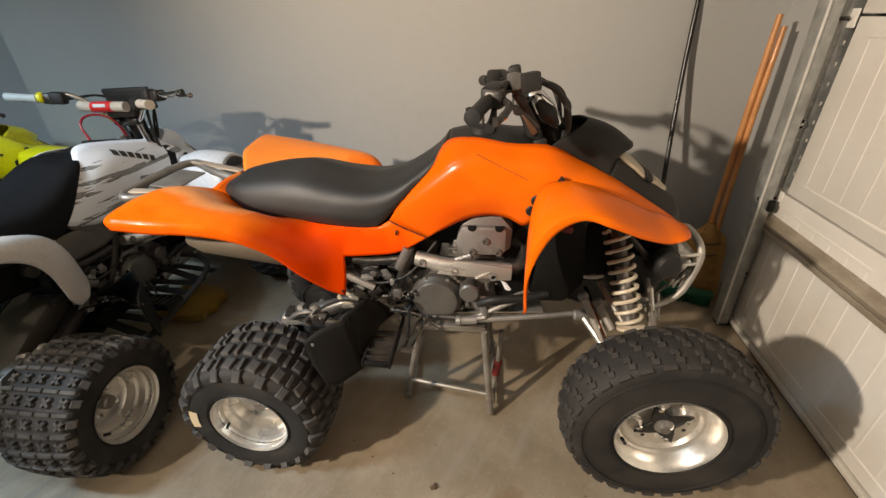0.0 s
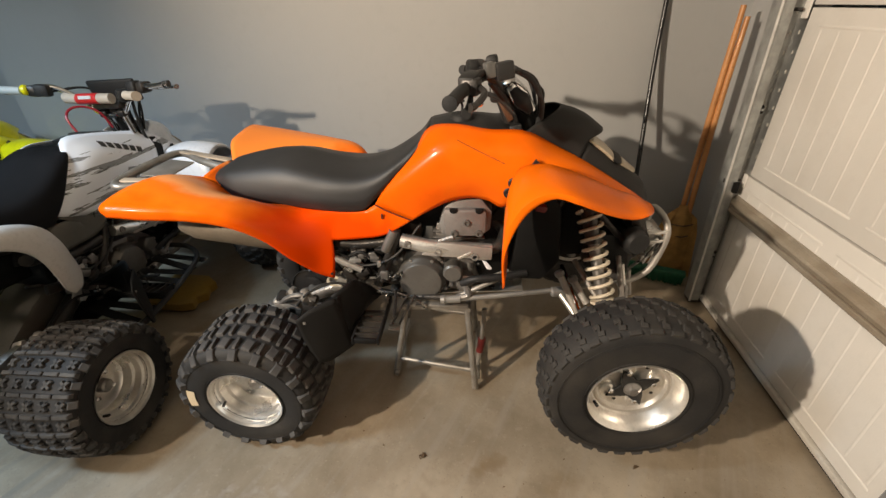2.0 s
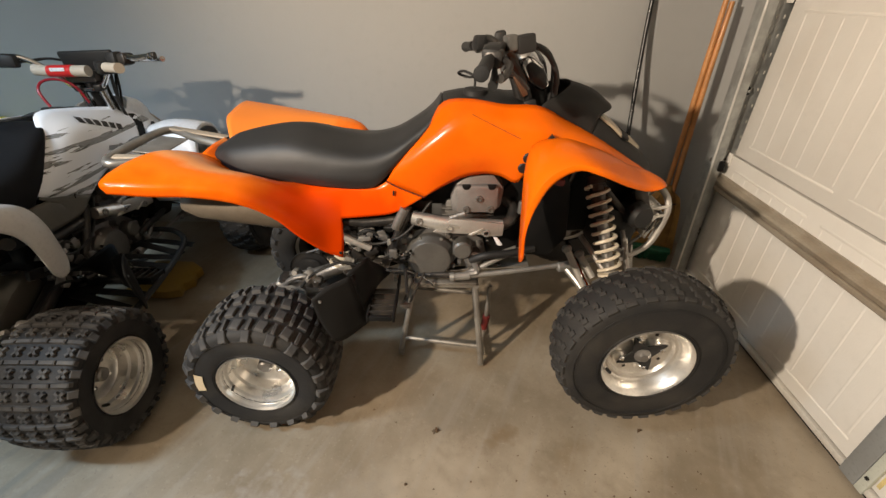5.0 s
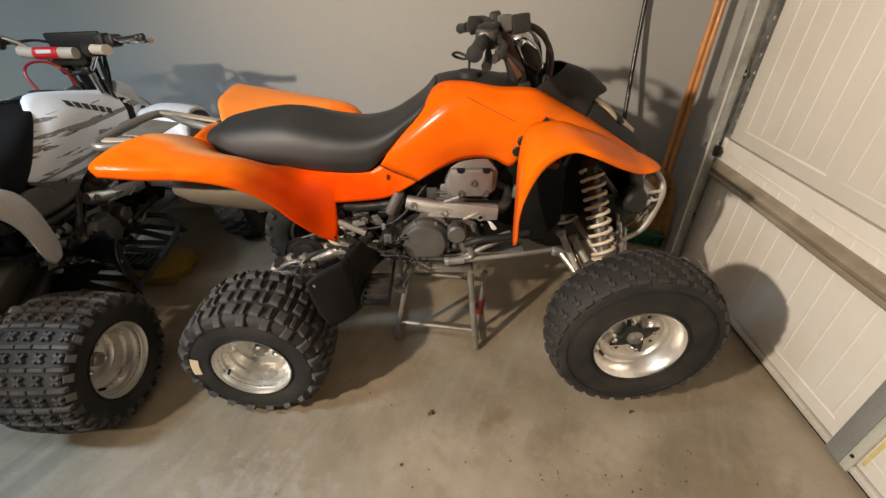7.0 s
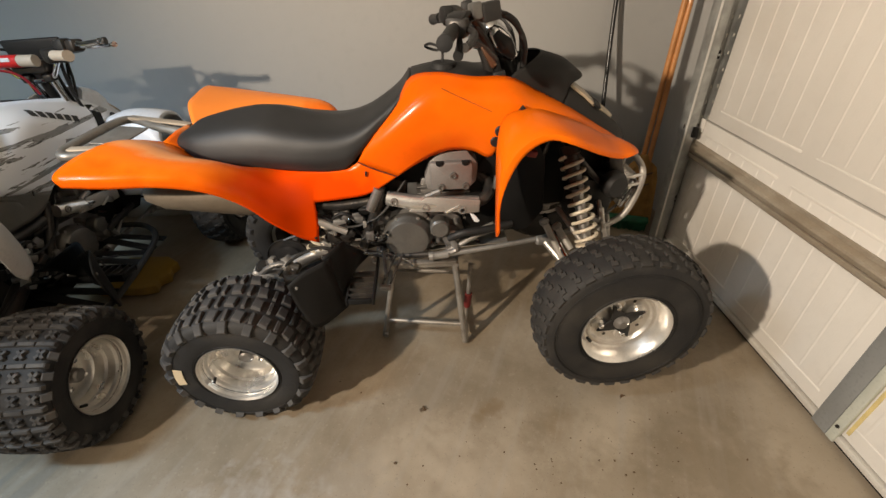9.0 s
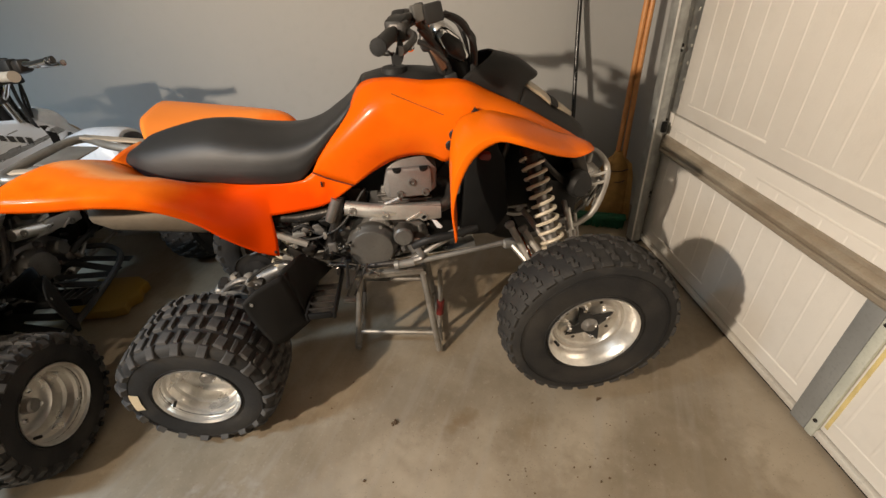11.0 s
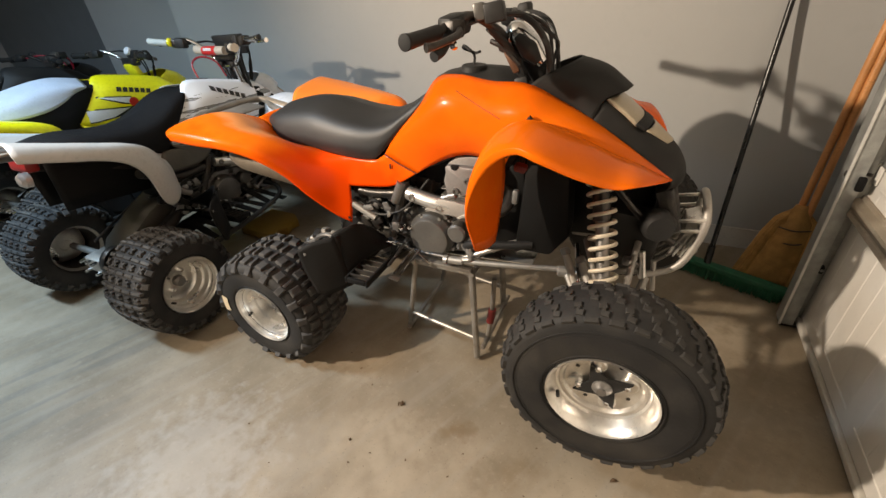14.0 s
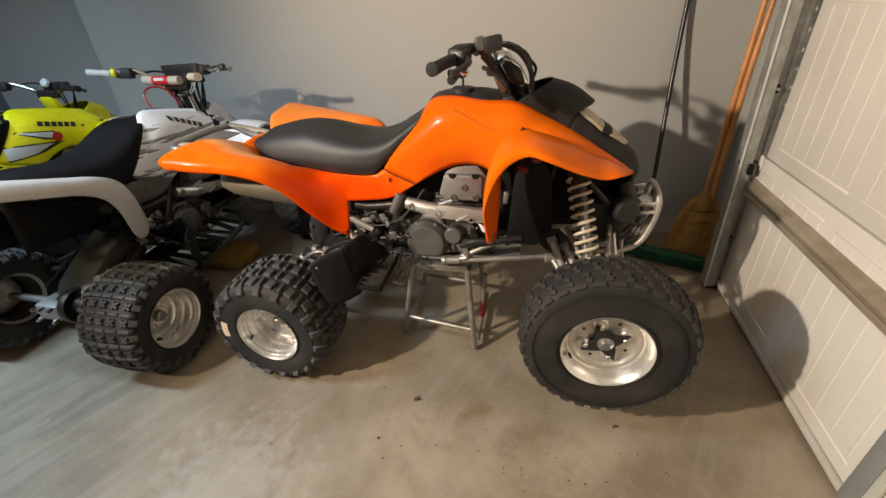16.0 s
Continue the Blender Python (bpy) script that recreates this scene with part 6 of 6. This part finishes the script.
def white_quad():
    root = thing("quad_bike", "white sport quad bike with grey slash graphics, parked nose to wall", "quad bike", "quad bikes", m=pose(-1.60, 0.045, 0, 0, 0, 90))
    C = dict(body="white", panel="slashed", panel_label="white side panel with grey slash graphics", hood="white", hood_label="white front hood", rubber="rubber_dusty", rear_rows=RAZR_ROWS, bar="chrome", bar_label="bright aluminium handlebar", grip="grip_pale", lever="chrome", pad="cream_pad", bare_end=True, collar="yellow", indicators=True, drop=.05, sport=True, rear_r=.226, seat_back=.12, bar_up=.03, bar_lean=1.2, track=.46, silencer=False, rear_spring="dark_metal", swingarm="dark_metal", graphics="white", fender="darker_white", fender_label="darker white rear fender", lower="dull_cover", bar_shift=(-.045, -.075, .02), tip=.04, seat="gripper", seat_label="matt black gripper seat")
    quad(root, C, 7.5, 0.285)
    return root


white_quad()


def yellow_quad():
    root = thing("quad_bike", "yellow sport quad bike with white and red graphics", "quad bike", "quad bikes", m=pose(-2.72, 0.22, 0, 0, 0, 90))
    quad(root, dict(body="yellow", graphics="yellow", seat="gripper", seat_label="matt black seat with a pale top", rubber="rubber_dusty", rear_rows=RAZR_ROWS, hood="yellow", hood_label="yellow front hood", bar="chrome", plate="yellow", seat_patch=True, bar_shift=(-.02, 0, 0), drop=.085, sport=True, rear_r=.226, seat_back=.12, bar_up=.0, silencer=False, rear_spring="dark_metal", swingarm="dark_metal"), 7.5, 0.285)
    return root


yellow_quad()


def far_quad():
    root = thing("quad_bike", "dark quad bike with red cables at the far end", "quad bike", "quad bikes", m=pose(-3.75, 0.2, 0, 0, 0, 90))
    quad(root, dict(body="black_plastic", rubber="rubber_dusty", rear_rows=RAZR_ROWS, cable="pink_red", drop=.05, sport=True, rear_r=.226, seat_back=.12, bar_up=-.07, silencer=False, rear_spring="dark_metal", swingarm="dark_metal"), 7.5, 0.285)
    return root


far_quad()

# ---------- the lift stand ----------


def lift_stand():
    root = thing("lift_stand", "worn grey tubular steel lift stand under the quad", "lift stand")
    for y in (0.345, 0.70):
        side = part("side_frame", tube([(-.165, y + .03, .012), (-.09, y + .02, .40)], .011, 10), "stand", root)
        part("front_leg", tube([(.184, y - .035, .014), (.146, y + .02, .40)], .0135, 10), "stand", side)
        part("cross_tube", tube([(-.15, y + .03, .105), (.175, y - .022, .105)], .010, 10), "stand", side)
        part("top_tube", tube([(-.10, y + .02, .395), (.155, y + .02, .395)], .013, 10), "stand", side)
    for x, z in ((-.155, .03), (.193, .03), (-.095, .395), (.15, .395)):
        part("spreader", tube([(x, .35, z), (x, .71, z)], .010, 10), "stand", root)
    part("top_bar", block((.24, .03, .012), pose(.03, .36, .412), .003), "stand", root)
    lever = part("lever_arm", tube([(.19, .42, .02), (.205, .425, .15), (.215, .43, .34)], .010, 10), "stand", root, "steel lifting lever")
    part("lever_grip", tube([(.20, .423, .115), (.209, .426, .185)], .016, 12), "dark_red", lever, "dark red rubber grip")
    return root


lift_stand()

# ---------- brooms by the door ----------


def straw_broom():
    root = thing("straw_broom", "straw corn broom with wooden handle leaning in the corner", "broom")
    part("handle", tube([(1.342, 1.345, .36), (1.352, 1.362, .90), (1.370, 1.390, 1.372)], [.0135, .0145, .0145, .0125], 12), "wood", root, "orange brown wooden handle")
    rng = random.Random(4)
    bm = bmesh.new()
    for k in range(260):
        u, v = rng.uniform(-1, 1), rng.uniform(-1, 1)
        top = Vector((1.344 + u * .02, 1.345 + v * .018, .385 - abs(u) * .02))
        mid = Vector((1.334 + u * .088, 1.312 + v * .022, .30))
        low = Vector((1.275 + u * .125, 1.225 + v * .018 - u * .02, .012 + rng.uniform(0, .012)))
        tube([top, mid, low], .0042, 4, 6, bm, False)
    br = part("bristles", bm, "straw", root, "dense straw bristles")
    core = loft([[(1.326, 1.345, .395), (1.343, 1.332, .397), (1.364, 1.345, .395)], [(1.27, 1.30, .27), (1.33, 1.278, .27), (1.395, 1.30, .27)], [(1.18, 1.25, .04), (1.27, 1.22, .03), (1.375, 1.215, .03)]], 14, 12)
    part("straw_core", core, "straw", br, "", thick=.03)
    part("binding", tube([(1.323, 1.345, .39), (1.344, 1.328, .392), (1.366, 1.345, .39)], .006, 8), "dark_metal", br)
    for z, f in ((.30, 1.0), (.24, 1.18)):
        part("stitching", tube([(1.338 - .075 * f, 1.302, z), (1.33, 1.268 - (.3 - z) * .3, z), (1.335 + .062 * f, 1.29, z)], .003, 6), "dark_metal", br)
    return root


straw_broom()


def second_handle():
    root = thing("broom_handle", "second plain wooden broom handle leaning in the corner", "broom")
    part("handle", tube([(1.372, 1.31, .0), (1.377, 1.352, .90), (1.402, 1.390, 1.325)], [.0145, .0145, .0145, .012], 12), "wood", root, "orange brown wooden handle")
    return root


second_handle()


def push_broom():
    root = thing("push_broom", "push broom with green bristles and black steel handle", "broom")
    a, b = Vector((.945, 1.285, 0)), Vector((1.352, 1.125, 0))
    d = (b - a).normalized()
    ang = math.degrees(math.atan2(d.y, d.x))
    mid = (a + b) / 2
    head = part("head", block(((b - a).length, .05, .026), pose(mid.x, mid.y, .068, 0, 0, ang), .006), "green", root, "green plastic broom head")
    rng = random.Random(6)
    bm = bmesh.new()
    n = d.cross(Vector((0, 0, 1)))
    for k in range(620):
        p = a + d * rng.uniform(.005, (b - a).length - .005) + n * rng.uniform(-.024, .024)
        tube([p + Vector((0, 0, .06)), p + n * rng.uniform(-.012, .012) + Vector((0, 0, .006))], .003, 4, 2, bm, False)
    part("bristles", bm, "green", head, "dark green bristles")
    part("handle", tube([(1.048, 1.250, .075), (1.080, 1.505, 1.0), (1.094, 1.583, 1.45)], .0115, 12), "rod", root, "thin black steel handle")
    part("socket", tube([(1.047, 1.245, .06), (1.051, 1.276, .16)], .017, 12), "rod", root)
    return root


push_broom()

# ---------- floor clutter ----------


def ramp():
    root = thing("wheel_ramp", "dusty yellow plastic ramp lying under the white quad", "ramp")
    outline = [(-1.62, .75), (-1.40, .74), (-1.335, .76), (-1.35, .81), (-1.31, .85), (-1.335, .91), (-1.32, .96), (-1.40, 1.02), (-1.62, 1.03)]
    bm = bmesh.new()
    f = bm.faces.new([bm.verts.new((x, y, 0.004)) for x, y in outline])
    r = bmesh.ops.extrude_face_region(bm, geom=[f])
    bmesh.ops.translate(bm, vec=(0, 0, .05), verts=[v for v in r["geom"] if isinstance(v, bmesh.types.BMVert)])
    bmesh.ops.bevel(bm, geom=bm.edges[:], offset=.008, segments=2, profile=.5, affect="EDGES")
    part("tray", bm, "yellow_floor", root)
    return root


ramp()


def debris():
    for name, x, y, s, lab in (("leaf", .746, 0.0, .014, "small dry brown leaf on the concrete"), ("dead_insect", 0.0, 0.0, .012, "small dark insect husk on the concrete"), ("pebble", -.098, -.195, .005, "tiny dark pebble on the concrete")):
        bm = bmesh.new()
        rng = random.Random(len(name))
        if name == "leaf":
            loft([[(-s, 0, .003), (0, 0, .004), (s, 0, .003)], [(-s * .6, s * .45, .006), (0, s * .5, .009), (s * .6, s * .4, .005)], [(-s * .1, s * .75, .004), (0, s * .8, .006), (s * .2, s * .7, .003)]], 8, 8, bm)
        elif name == "dead_insect":
            lathe([(-s, 0), (-s * .6, s * .35), (0, s * .42), (s * .7, s * .3), (s, 0)], (0, 0, s * .5), (.3, 1, 0), 10, bm)
            for k in range(6):
                a = rng.uniform(0, 6.28)
                tube([(0, 0, s * .6), (math.cos(a) * s * .8, math.sin(a) * s, s * .8), (math.cos(a) * s * 1.3, math.sin(a) * s * 1.3, .001)], .0009, 5, None, bm)
        else:
            bmesh.ops.create_icosphere(bm, subdivisions=1, radius=s)
            bmesh.ops.translate(bm, vec=(0, 0, s * .6), verts=bm.verts)
        ob = solo(name, bm, "leaf", lab, name.replace("_", " "))
        ob.matrix_world = pose(x, y, 0, 0, 0, 25)



def grit():
    rng = random.Random(21)
    bm = bmesh.new()
    for k in range(84):
        x, y = (rng.gauss(.62, .16), rng.gauss(-.22, .09)) if k < 44 else (rng.uniform(-.5, 1.1), rng.uniform(-.55, .2))
        s = rng.uniform(.0014, .0035)
        t = bmesh.new()
        bmesh.ops.create_icosphere(t, subdivisions=1, radius=s)
        bmesh.ops.scale(t, vec=(1, rng.uniform(.5, 1.6), .5), verts=t.verts)
        shift(t, pose(x, y, s * .45, 0, 0, rng.uniform(0, 180)))
        join(bm, t)
    solo("grit", bm, "leaf", "scattered dark grit and crumbs on the concrete", "grit", kind="stuff")


debris()
grit()
